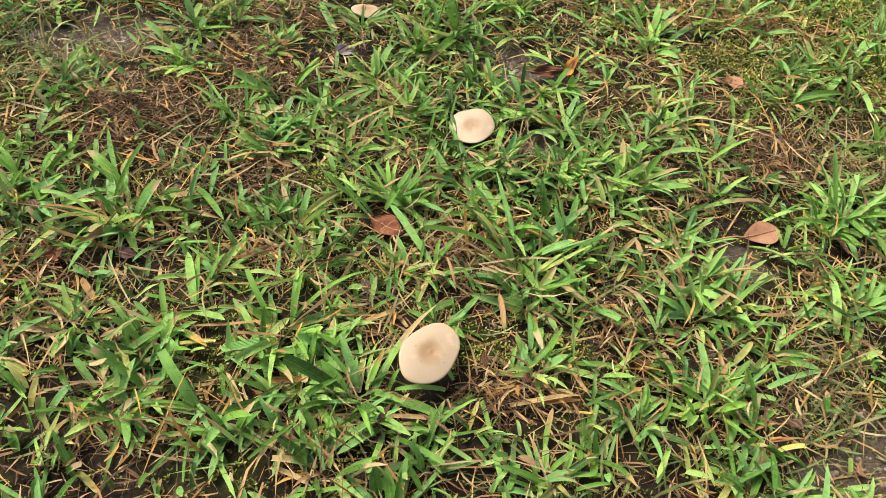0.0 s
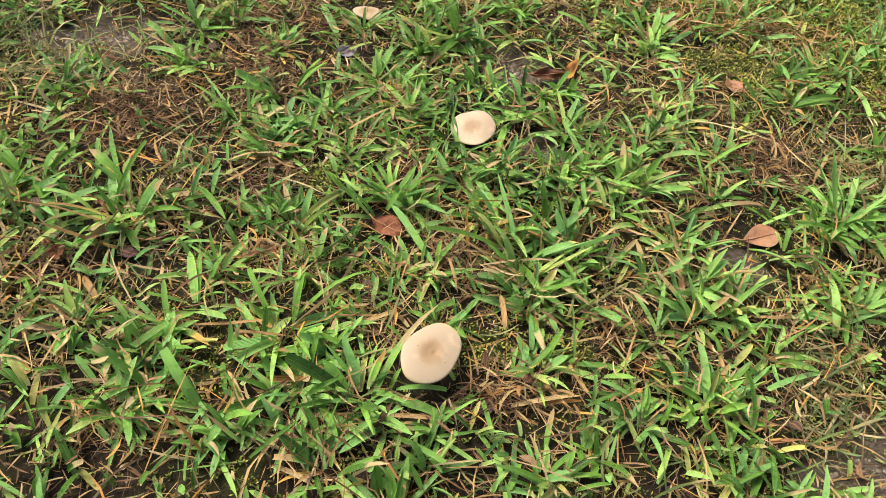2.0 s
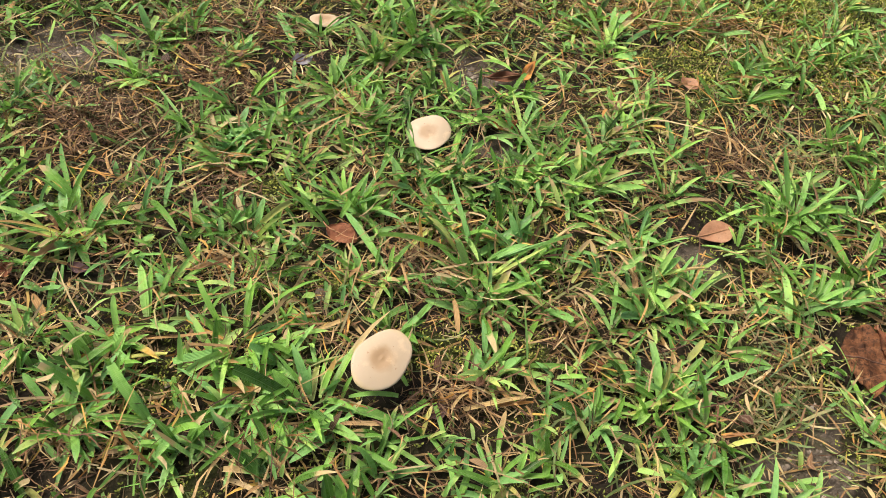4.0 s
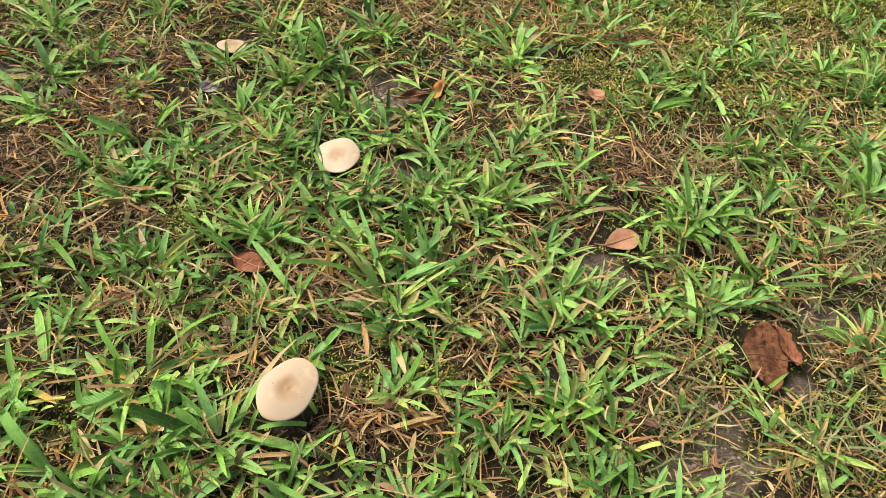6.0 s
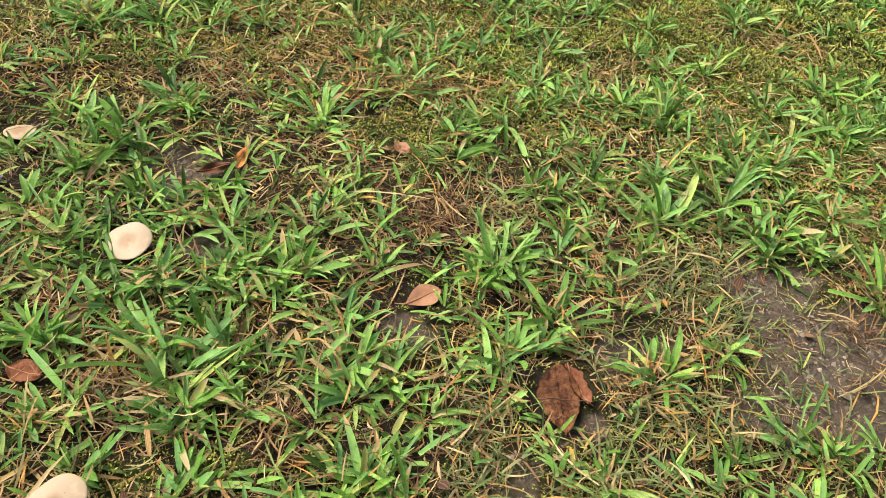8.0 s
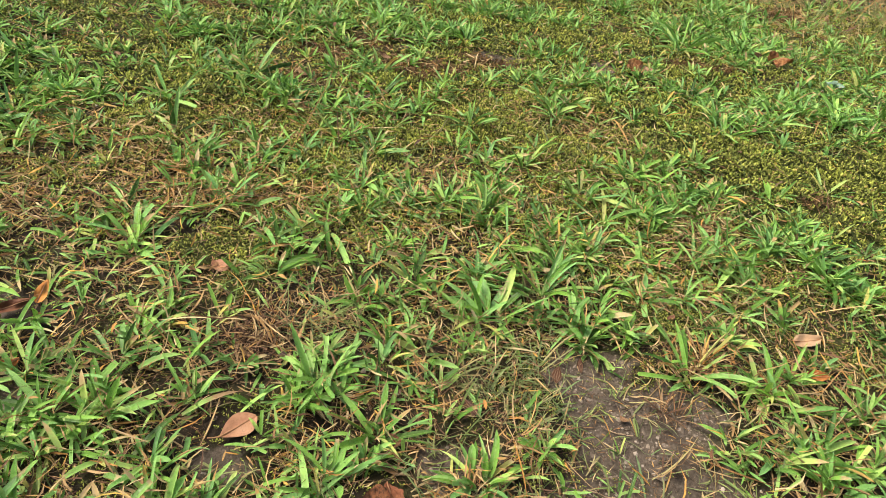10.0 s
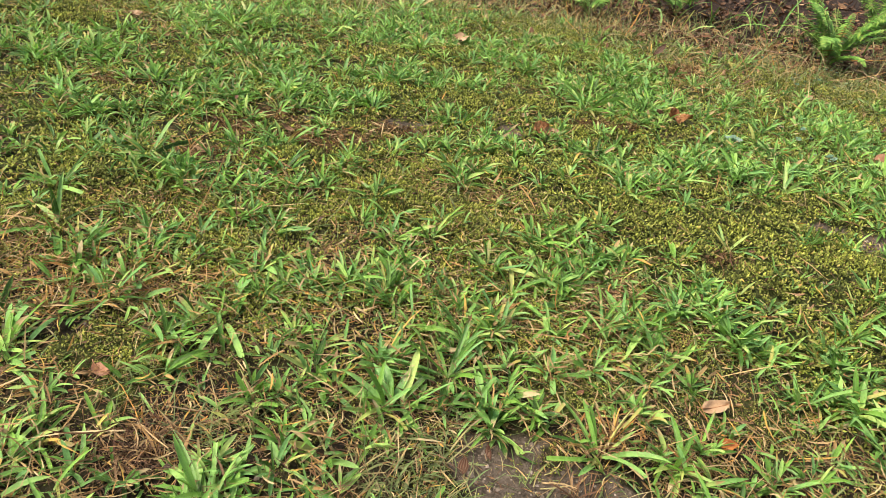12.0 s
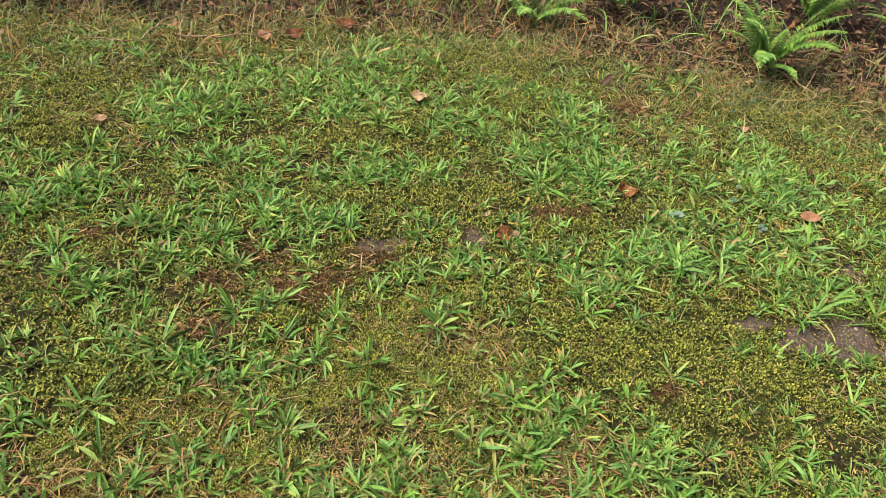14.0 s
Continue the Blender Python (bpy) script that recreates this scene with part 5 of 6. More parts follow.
tuft(-0.064, 0.350, 0.032, 3, 119, blades_at=[(-6, -5, -168, 39, 4.3), (-6, -5, -116, 35, 4.3), (-1, -8, -2, 28, 5.2), (-3, -8, -57, 26, 5.6), (12, -20, -61, 45, 6.4), (-20, -4, -121, 34, 3.9), (-9, 16, 86, 19, 4.0), (-5, 37, 44, 22, 5.0), (3, 35, 21, 23, 5.4), (22, 5, 175, 22, 4.8), (28, 22, 95, 13, 4.0), (-21, -40, -37, 25, 3.8)])
tuft(-0.033, 0.316, 0.04, 4, 120, blades_at=[(17, 8, 29, 27, 3.8), (1, -17, 72, 16, 3.3), (10, -17, 21, 15, 3.3), (-7, -41, 112, 26, 3.3), (-3, -39, 72, 13, 3.7)])
tuft(0.005, 0.342, 0.025, 2, 121, blades_at=[(-19, 21, 79, 29, 3.9), (-13, 33, 30, 29, 4.4), (0, 8, 68, 20, 3.9), (5, 9, -9, 42, 5.2), (1, -18, 49, 25, 3.8), (-5, -28, -132, 45, 5.9)])
tuft(0.030, 0.305, 0.035, 3, 122, blades_at=[(-27, 6, -96, 42, 5.5), (-27, 6, -6, 38, 5.0), (-24, 4, -38, 53, 5.9), (7, -7, 70, 43, 5.4), (-37, -32, 11, 37, 4.9), (3, -39, 130, 19, 4.5)])
tuft(0.048, 0.331, 0.028, 2, 123, blades_at=[])
tuft(0.129, 0.289, 0.036, 5, 124, blades_at=[(4, 20, 80, 32, 4.7), (-5, -4, 122, 28, 3.8), (-7, -4, 106, 28, 3.3), (-3, -2, 102, 26, 3.4), (2, -2, 85, 19, 3.8), (6, -1, 38, 22, 4.2), (-1, -9, 5, 27, 4.2), (-2, -11, -6, 28, 3.8), (-4, -14, 167, 23, 5.0), (-7, -18, 175, 26, 4.1), (-41, -22, 63, 16, 3.7), (-43, -20, 39, 24, 3.7), (24, -17, 5, 28, 4.6)])
tuft(0.090, 0.324, 0.023, 2, 125, blades_at=[(-19, -6, 69, 26, 4.2), (-17, -5, 157, 22, 4.2), (-14, -8, 5, 17, 3.4), (-12, -10, -2, 24, 3.8)])
tuft(0.123, 0.390, 0.027, 2, 126, blades_at=[(-9, -15, 73, 27, 6.7), (-14, -12, 82, 22, 4.1), (-4, -15, 41, 51, 5.0), (0, -16, -22, 39, 3.6)])
tuft(0.173, 0.513, 0.034, 2, 127, blades_at=[(-26, 5, 83, 20, 4.1), (-23, 2, 45, 22, 4.6), (-31, -22, 40, 61, 4.5), (-1, 23, 153, 32, 5.3), (-5, -34, 122, 13, 4.0)])
tuft(0.129, 0.539, 0.041, 3, 128, blades_at=[(5, -34, 124, 33, 6.1), (11, -22, 93, 20, 4.1)])
tuft(0.111, 0.443, 0.032, 2, 129, blades_at=[(12, -3, 109, 34, 5.7), (10, 4, 122, 37, 4.3), (12, -3, 26, 22, 4.3), (15, 1, -1, 36, 3.4)])
tuft(0.206, 0.509, 0.029, 2, 130, blades_at=[(-1, 0, 84, 42, 5.2), (9, 9, 64, 22, 4.7), (14, 5, 50, 41, 4.7), (16, -17, 55, 27, 4.6), (-7, -19, 180, 43, 5.1), (-11, -30, -175, 33, 5.0)])
tuft(0.283, 0.487, 0.034, 2, 131, blades_at=[(-23, 5, 152, 24, 4.7), (-19, -5, 177, 31, 4.7), (10, 27, 68, 33, 5.4), (19, -6, 28, 40, 6.4), (10, 12, 18, 22, 4.8), (3, -38, 117, 25, 4.6)])
tuft(0.329, 0.463, 0.028, 2, 132, blades_at=[(13, 12, 138, 23, 6.4)])
tuft(0.333, 0.440, 0.039, 3, 133, blades_at=[(0, 3, 72, 22, 6.3), (-13, -33, 39, 26, 6.5)])
tuft(0.275, 0.381, 0.051, 6, 134, blades_at=[(-25, 43, -162, 41, 4.9), (-17, -4, 119, 29, 6.2), (-12, -3, 81, 25, 5.3), (2, -20, 165, 30, 5.7), (28, 23, 93, 25, 6.5)])
tuft(0.303, 0.349, 0.035, 3, 135, blades_at=[(-1, 20, 12, 27, 5.8), (16, 26, 35, 37, 5.9), (-21, 2, -22, 22, 6.1), (4, -13, -73, 25, 4.8), (-28, -25, 115, 21, 4.6), (22, -33, -116, 48, 5.2), (27, -33, -2, 22, 5.2), (26, -35, -54, 20, 4.3), (24, -35, -90, 21, 3.8)])
tuft(0.243, 0.351, 0.03, 3, 136, blades_at=[(-20, 4, 158, 42, 4.1), (-32, -36, 124, 27, 5.3), (14, -38, 159, 29, 4.5), (14, -36, -13, 30, 4.1), (-4, -34, -118, 43, 4.5)])
tuft(0.403, 0.463, 0.035, 2, 137, blades_at=[(-12, 2, 92, 25, 4.9), (-8, -1, 43, 31, 6.0), (29, -15, 76, 73, 7.8), (-16, -8, -167, 52, 4.9), (-10, -8, -11, 45, 4.9)])
tuft(0.454, 0.489, 0.048, 4, 138, blades_at=[(20, 43, -29, 31, 6.6), (5, -10, 31, 28, 6.3), (-2, -15, -1, 34, 6.9), (8, -24, 155, 15, 5.7)])
tuft(0.487, 0.604, 0.054, 4, 139, blades_at=[(1, 10, 116, 47, 7.7), (10, 15, 84, 46, 8.5), (15, 11, 60, 27, 5.9), (3, 5, -156, 34, 5.1), (33, 8, 171, 24, 5.9), (-35, -20, 74, 41, 4.9), (36, -9, 61, 31, 6.5)])
tuft(0.376, 0.489, 0.029, 2, 140, blades_at=[(-18, 2, 48, 30, 5.5), (-24, 9, 88, 23, 3.8)])
tuft(0.054, 0.770, 0.042, 3, 141, blades_at=[(-17, -14, 136, 32, 7.0), (-14, -20, -172, 34, 6.3), (-4, 11, 147, 15, 5.2), (4, -23, 92, 49, 7.6)])
tuft(0.034, 0.680, 0.045, 4, 142, blades_at=[(-14, 40, -172, 42, 7.4), (-15, -27, 144, 38, 5.8), (-15, -23, 94, 23, 5.2), (0, -21, 72, 20, 8.1), (29, 8, 96, 39, 7.2), (33, -4, 110, 36, 5.9), (39, 4, -135, 29, 7.2)])
tuft(-0.004, 0.674, 0.032, 2, 143, blades_at=[(9, 22, 46, 21, 6.6), (12, 12, -164, 38, 7.2), (-20, -37, 28, 29, 6.3)])
tuft(-0.044, 0.699, 0.039, 3, 144, blades_at=[(10, 2, 95, 25, 5.4), (14, -9, 59, 36, 6.0)])
tuft(-0.084, 0.856, 0.044, 3, 145, blades_at=[(-7, 35, 120, 57, 9.4), (-4, 35, -156, 42, 7.9), (18, -43, 101, 18, 5.4), (0, -40, 89, 23, 5.4)])
tuft(0.001, 0.914, 0.046, 2, 146, blades_at=[(0, -29, 112, 47, 7.1), (4, -21, -16, 19, 6.5), (12, -34, 62, 39, 5.7)])
tuft(0.115, 0.733, 0.041, 3, 147, blades_at=[(-1, 6, 4, 51, 6.3), (35, -14, -8, 46, 6.8)])
tuft(0.189, 0.723, 0.042, 3, 148, blades_at=[(-38, -5, -41, 44, 6.2), (30, 26, 100, 61, 7.1), (33, 21, 80, 22, 5.8), (38, 10, 55, 20, 5.8), (28, -18, 137, 14, 5.0)])
tuft(0.258, 0.681, 0.061, 4, 149, blades_at=[(-12, 35, 140, 19, 6.3), (1, -5, 42, 39, 9.8), (32, 19, 21, 26, 7.0)])
tuft(0.215, 0.655, 0.046, 3, 150, blades_at=[(17, 12, 72, 26, 6.0), (21, -45, 104, 26, 6.9)])
tuft(0.161, 0.639, 0.051, 4, 151, blades_at=[(-21, -12, -174, 24, 7.4), (12, -27, -174, 38, 5.1), (7, -18, 119, 24, 6.3), (15, -27, 78, 41, 7.9), (28, -21, 63, 31, 6.9), (20, -35, -154, 44, 5.1)])
tuft(0.109, 0.623, 0.044, 4, 152, blades_at=[(-11, 37, -13, 19, 5.3), (-10, -11, 137, 33, 6.7), (-17, -21, -111, 56, 6.6), (22, 16, -151, 38, 4.6)])
tuft(0.059, 0.589, 0.036, 3, 153, blades_at=[])
tuft(0.024, 0.577, 0.035, 3, 154, blades_at=[(-5, -26, 101, 44, 6.3), (9, -4, 59, 40, 5.9), (23, -23, 42, 18, 5.3)])
tuft(0.095, 0.576, 0.03, 2, 155, blades_at=[(6, 23, -161, 30, 6.1), (0, 13, -55, 32, 6.0), (-7, -17, -9, 26, 4.8)])
tuft(0.287, 0.807, 0.053, 3, 156, blades_at=[(-6, 19, -9, 42, 6.3)])
tuft(0.330, 0.766, 0.044, 3, 157, blades_at=[(-41, -22, 49, 30, 5.9), (-16, -2, 69, 43, 6.0), (-8, -7, 39, 78, 8.0), (21, 21, 16, 50, 7.6)])
tuft(0.418, 0.768, 0.045, 2, 158, blades_at=[(-34, -15, 102, 17, 6.1), (1, -17, 66, 44, 6.9)])
tuft(0.438, 1.030, 0.064, 3, 159, blades_at=[(-32, -37, -3, 48, 9.9), (-44, -14, -177, 28, 6.7)])
tuft(0.318, 0.991, 0.052, 3, 160, blades_at=[(-10, -9, 100, 61, 9.6), (-20, -18, -178, 42, 7.9), (-26, -27, -154, 36, 7.0)])
tuft(0.519, 1.013, 0.065, 3, 161, blades_at=[(-24, -19, -66, 58, 7.6)])
tuft(0.575, 0.947, 0.062, 3, 162, blades_at=[(-20, -38, 59, 33, 7.3)])
tuft(0.592, 0.841, 0.058, 3, 163, blades_at=[])
tuft(0.336, 0.906, 0.049, 3, 164, blades_at=[(-15, 13, 48, 40, 7.6), (-8, 7, 148, 27, 6.8), (-31, 10, -174, 34, 6.8), (29, 35, 38, 52, 10.2)])
tuft(0.164, 0.923, 0.044, 2, 165, blades_at=[(-8, 7, -21, 36, 8.2), (-12, 14, -124, 63, 6.8), (-3, -29, -43, 51, 7.3)])
tuft(-0.355, 0.744, 0.03, 0, 166, blades_at=[(5, -2, 154, 42, 8.2), (-43, -9, 126, 24, 7.6), (37, 9, 175, 39, 8.1)])
tuft(-0.389, 0.696, 0.03, 0, 167, blades_at=[(-6, -4, 87, 20, 6.7), (10, 3, 82, 54, 5.3), (9, -2, 81, 91, 4.0), (-3, 13, -168, 21, 6.1), (-10, -10, -123, 30, 6.0)])
tuft(-0.376, 0.628, 0.03, 0, 168, blades_at=[(3, 7, 39, 37, 7.6), (8, 3, -4, 35, 8.1), (-1, 12, 77, 33, 7.0), (-8, -23, 103, 21, 3.7)])
tuft(-0.333, 0.597, 0.03, 0, 169, blades_at=[(-3, -2, 134, 25, 6.0), (4, 3, 105, 30, 4.8)])
tuft(-0.315, 0.664, 0.03, 0, 170, blades_at=[(0, 0, 126, 13, 4.4)])
tuft(-0.248, 0.654, 0.03, 0, 171, blades_at=[(-2, 0, 177, 27, 5.5), (1, 0, 4, 20, 4.2)])
tuft(-0.237, 0.605, 0.03, 0, 172, blades_at=[(-3, -2, 113, 18, 5.8), (13, 0, 80, 36, 5.8), (36, 3, 96, 18, 4.6), (-46, -2, 126, 15, 4.7)])
tuft(-0.059, 0.902, 0.03, 0, 173, blades_at=[(0, 0, 157, 36, 7.3)])
tuft(-0.187, 0.920, 0.03, 0, 174, blades_at=[(0, 0, 169, 26, 7.5)])
tuft(-0.165, 0.844, 0.03, 0, 175, blades_at=[(-4, -3, -174, 12, 8.4), (4, 2, 29, 15, 7.0)])
tuft(-0.021, 0.815, 0.03, 0, 176, blades_at=[(-18, 12, 85, 24, 6.8), (3, 3, 68, 20, 5.4), (15, -15, 31, 26, 4.6)])
tuft(-0.119, 0.788, 0.03, 0, 177, blades_at=[(0, 0, 145, 21, 6.0)])
tuft(-0.098, 0.729, 0.03, 0, 178, blades_at=[(0, 0, 146, 28, 5.0)])
tuft(0.093, 0.844, 0.03, 0, 179, blades_at=[(0, 0, 102, 67, 9.0)])
tuft(0.176, 0.803, 0.03, 0, 180, blades_at=[(11, -1, 56, 51, 7.4), (-7, 3, 164, 21, 5.4), (-4, -3, -96, 52, 5.4)])
tuft(0.239, 0.736, 0.03, 0, 181, blades_at=[(0, 0, 66, 43, 7.1)])
tuft(0.271, 0.868, 0.03, 0, 182, blades_at=[(1, -6, 151, 37, 5.8), (-1, 7, -133, 36, 5.8)])
tuft(0.082, 0.667, 0.03, 0, 183, blades_at=[(0, 0, -133, 34, 5.9)])
tuft(0.110, 0.784, 0.03, 0, 184, blades_at=[(0, 0, -26, 24, 4.6)])
tuft(0.522, 0.947, 0.03, 0, 185, blades_at=[(0, 0, -90, 67, 7.4)])
tuft(0.540, 0.879, 0.03, 0, 186, blades_at=[(-13, 5, -157, 53, 6.3), (2, -20, 100, 58, 7.8), (6, 15, -25, 24, 8.0), (5, 1, -5, 50, 8.7)])
tuft(0.621, 0.913, 0.03, 0, 187, blades_at=[(-11, -1, -124, 90, 10.8), (-6, -7, -98, 97, 10.0), (18, 10, 44, 44, 8.5)])
tuft(0.361, 0.831, 0.03, 0, 188, blades_at=[(0, 0, 102, 56, 6.5)])
tuft(0.479, 0.765, 0.03, 0, 189, blades_at=[(0, 0, 109, 33, 5.0)])
tuft(0.534, 0.805, 0.03, 0, 190, blades_at=[(-5, -3, 107, 29, 6.7), (5, 4, 99, 35, 6.8)])
tuft(0.309, 0.698, 0.03, 0, 191, blades_at=[(0, 0, -5, 49, 7.0)])
tuft(0.555, 0.726, 0.03, 0, 192, blades_at=[(-1, 10, 138, 33, 7.2), (1, -11, 148, 22, 6.4)])
tuft(0.420, 0.703, 0.03, 0, 193, blades_at=[(0, 0, 80, 17, 5.3)])
tuft(0.652, 0.977, 0.03, 0, 194, blades_at=[(21, 11, 40, 25, 7.2), (-22, -11, 124, 17, 6.9)])
tuft(-0.323, 0.472, 0.03, 0, 195, blades_at=[(7, 18, 84, 22, 7.6), (4, -14, 59, 51, 5.3), (3, -18, 31, 25, 5.3), (-14, 13, 107, 18, 4.9)])
tuft(-0.247, 0.446, 0.03, 0, 196, blades_at=[(0, 0, 101, 26, 3.0)])
tuft(-0.305, 0.412, 0.03, 0, 197, blades_at=[(7, -13, 144, 21, 6.0), (9, -7, 126, 31, 4.0), (-17, 20, -112, 18, 5.2)])
tuft(-0.148, 0.544, 0.03, 0, 198, blades_at=[(0, 0, 110, 36, 4.8)])
tuft(-0.038, 0.569, 0.03, 0, 199, blades_at=[(-1, -8, 82, 29, 4.8), (-5, 8, 125, 32, 4.8), (7, 1, 21, 19, 3.7)])
tuft(0.012, 0.491, 0.03, 0, 200, blades_at=[(-14, 15, 167, 26, 4.5), (22, 10, 127, 70, 7.0), (-8, 0, 131, 22, 4.5), (1, -27, 51, 23, 4.3)])
tuft(0.004, 0.439, 0.03, 0, 201, blades_at=[(2, 18, 89, 34, 4.3), (-20, 0, 80, 24, 4.7), (-5, 7, 84, 18, 3.8), (-27, -11, 119, 28, 4.2), (23, 3, 69, 47, 4.2), (26, -16, 24, 31, 6.5)])
tuft(-0.059, 0.425, 0.03, 0, 202, blades_at=[(0, 0, -4, 26, 4.2)])
tuft(0.169, 0.573, 0.03, 0, 203, blades_at=[(0, 0, 68, 27, 4.9)])
tuft(0.244, 0.593, 0.03, 0, 204, blades_at=[(-2, 14, 81, 27, 6.9), (-6, 9, -2, 33, 6.3), (5, -3, -7, 40, 5.1), (-5, -4, -54, 28, 6.2), (8, -20, -148, 42, 6.2)])
tuft(0.278, 0.567, 0.03, 0, 205, blades_at=[(-22, -9, -56, 35, 6.6), (8, 6, 30, 61, 6.8), (16, 3, 90, 21, 5.7)])
tuft(0.066, 0.484, 0.03, 0, 206, blades_at=[(0, 0, 124, 20, 4.4)])
tuft(0.342, 0.615, 0.03, 0, 207, blades_at=[(0, 0, 6, 62, 6.6)])
tuft(0.401, 0.569, 0.03, 0, 208, blades_at=[(1, 27, 14, 56, 7.3), (14, -10, 70, 27, 4.8), (12, -6, 120, 19, 4.8), (-27, -12, -42, 51, 6.4)])
tuft(0.395, 0.544, 0.03, 0, 209, blades_at=[(0, 0, -4, 46, 6.4)])
tuft(0.334, 0.558, 0.03, 0, 210, blades_at=[(0, 0, 59, 20, 5.7)])
tuft(-0.222, 0.251, 0.03, 0, 211, blades_at=[(-15, -1, 118, 21, 3.9), (32, 6, 159, 14, 5.1), (-19, -5, 101, 15, 4.3)])
tuft(-0.149, 0.291, 0.03, 0, 212, blades_at=[(-26, 8, 155, 24, 4.8), (-24, 6, -2, 30, 4.3), (-5, 0, 47, 34, 3.8), (20, -1, -172, 29, 4.2), (21, 1, 66, 20, 4.2), (15, -17, 90, 20, 3.3)])
tuft(-0.122, 0.281, 0.03, 0, 213, blades_at=[(-2, 7, -163, 24, 3.4), (-12, -25, 90, 20, 3.7), (-34, -30, 72, 14, 3.7), (17, 37, -89, 38, 3.9), (30, 13, 53, 15, 2.9)])
tuft(-0.024, 0.259, 0.03, 0, 214, blades_at=[(21, 0, 75, 13, 4.0), (-20, 0, -2, 24, 4.0)])
tuft(-0.062, 0.260, 0.03, 0, 215, blades_at=[(0, 0, -10, 21, 4.1)])
tuft(0.173, 0.344, 0.03, 0, 216, blades_at=[(5, 11, 83, 21, 4.5), (-1, 5, 16, 30, 3.6), (-4, -17, -31, 12, 3.5), (1, -1, -45, 17, 3.6)])
tuft(0.232, 0.289, 0.03, 0, 217, blades_at=[(-11, -6, 59, 19, 3.5), (-12, 1, 129, 25, 3.1), (24, 3, 122, 19, 4.9)])
tuft(0.413, 0.393, 0.03, 0, 218, blades_at=[(-9, 10, -156, 74, 5.8), (3, 14, 173, 38, 4.8), (11, 21, 38, 27, 5.9), (22, 22, 12, 30, 6.5), (-23, -34, 91, 19, 5.1), (-5, -33, -163, 28, 4.1)])
tuft(0.375, 0.291, 0.03, 0, 219, blades_at=[(-4, 0, -30, 28, 5.3), (11, 1, -8, 23, 4.9), (-27, -13, 123, 17, 4.2), (20, 14, 92, 15, 4.5)])
tuft(0.066, 0.675, 0.040, 9, 399)
tuft(0.054, 0.696, 0.042, 9, 398)

# ---- twigs and stalks ----
def twig_material():
    k = Mat("weathered_twig", 0.8, 0.25)
    n = k.noise(120.0, 4.0, 0.6)
    k.colour(k.mix(k.span(n, 0.4, 0.7), k.ramp(k.rand(), (0.0, (0.16, 0.10, 0.065)), (0.5, (0.30, 0.20, 0.12)), (1.0, (0.46, 0.34, 0.21))), (0.10, 0.06, 0.04)))
    k.bump(n, 0.6, 0.001)
    return k.m


mat_twig = twig_material()


def twig(x, y, length, turn, thick, seed, label, rise=0.01, bow=0.06, name="twig", material=None):
    own = np.random.default_rng(seed)
    s = np.linspace(-0.5, 0.5, 12)
    px = s * length
    py = bow * length * (s ** 2 * 4 - 0.5) * own.choice([-1, 1]) + own.normal(0, 0.008, 12) * length
    c, d = math.cos(radians(turn)), math.sin(radians(turn))
    wx, wy = x + px * c - py * d, y + px * d + py * c
    z = height(wx, wy) + rise + own.normal(0, 0.004, 12) * min(1, length * 3)
    p = np.stack([wx - x, wy - y, z], 1)
    ob = new(name, tube_mesh(name, p, np.linspace(thick, thick * 0.6, 12), material or mat_twig, 6))
    ob.location = (x, y, 0)
    return tagged(ob, label, name.replace("_", " "), "twigs and stalks lying about")


twig(0.494, 0.402, 0.062, -16, 0.0009, 1, "thin dark twig across a rotting leaf", 0.017, 0.02, "twig", LEAF["dark"])
twig(-0.197, 0.901, 0.09, 5, 0.0025, 2, "reddish-brown dry stalk on brown thatch", 0.008)
twig(-0.167, 0.926, 0.07, 20, 0.002, 3, "reddish-brown dry stalk on brown thatch", 0.008)
twig(-0.021, 0.980, 0.05, 35, 0.0016, 4, "dry brown stalk lying beside a mushroom", 0.012)
twig(3.292, 1.952, 0.42, -50, 0.004, 5, "pale dry stalk at the lawn's edge", 0.03)
twig(3.481, 1.652, 0.34, -98, 0.004, 6, "pale dry stalk beside the fern", 0.03)
twig(3.045, 2.207, 0.36, -38, 0.004, 7, "pale dry stalk on leaf litter", 0.03)
twig(2.905, 2.263, 0.30, -25, 0.003, 8, "thin dry stalk on leaf litter", 0.03)
twig(3.765, 1.575, 0.40, -75, 0.004, 9, "dry stalk beside the fern", 0.03)
twig(1.441, 2.779, 0.42, -12, 0.004, 10, "pale dry stalk at the lawn's edge", 0.05)
twig(1.237, 2.923, 0.34, 40, 0.003, 11, "bleached dry stalk at the lawn's edge", 0.06)
twig(1.068, 2.888, 0.25, -30, 0.003, 12, "dry stalk at the lawn's edge", 0.03)
twig(2.053, 2.744, 0.35, 10, 0.003, 13, "dry stalk at the lawn's edge", 0.04)
twig(3.896, 1.813, 0.35, -30, 0.010, 14, "thick grey stick on leaf litter", 0.012)
twig(0.842, 0.373, 0.05, 20, 0.0009, 15, "thin pale stalk on bare soil", 0.004)
twig(0.757, 0.362, 0.06, -25, 0.0008, 16, "thin pale stalk on bare soil", 0.004)
twig(0.819, 0.435, 0.04, -40, 0.0008, 17, "thin pale stalk on bare soil", 0.004)

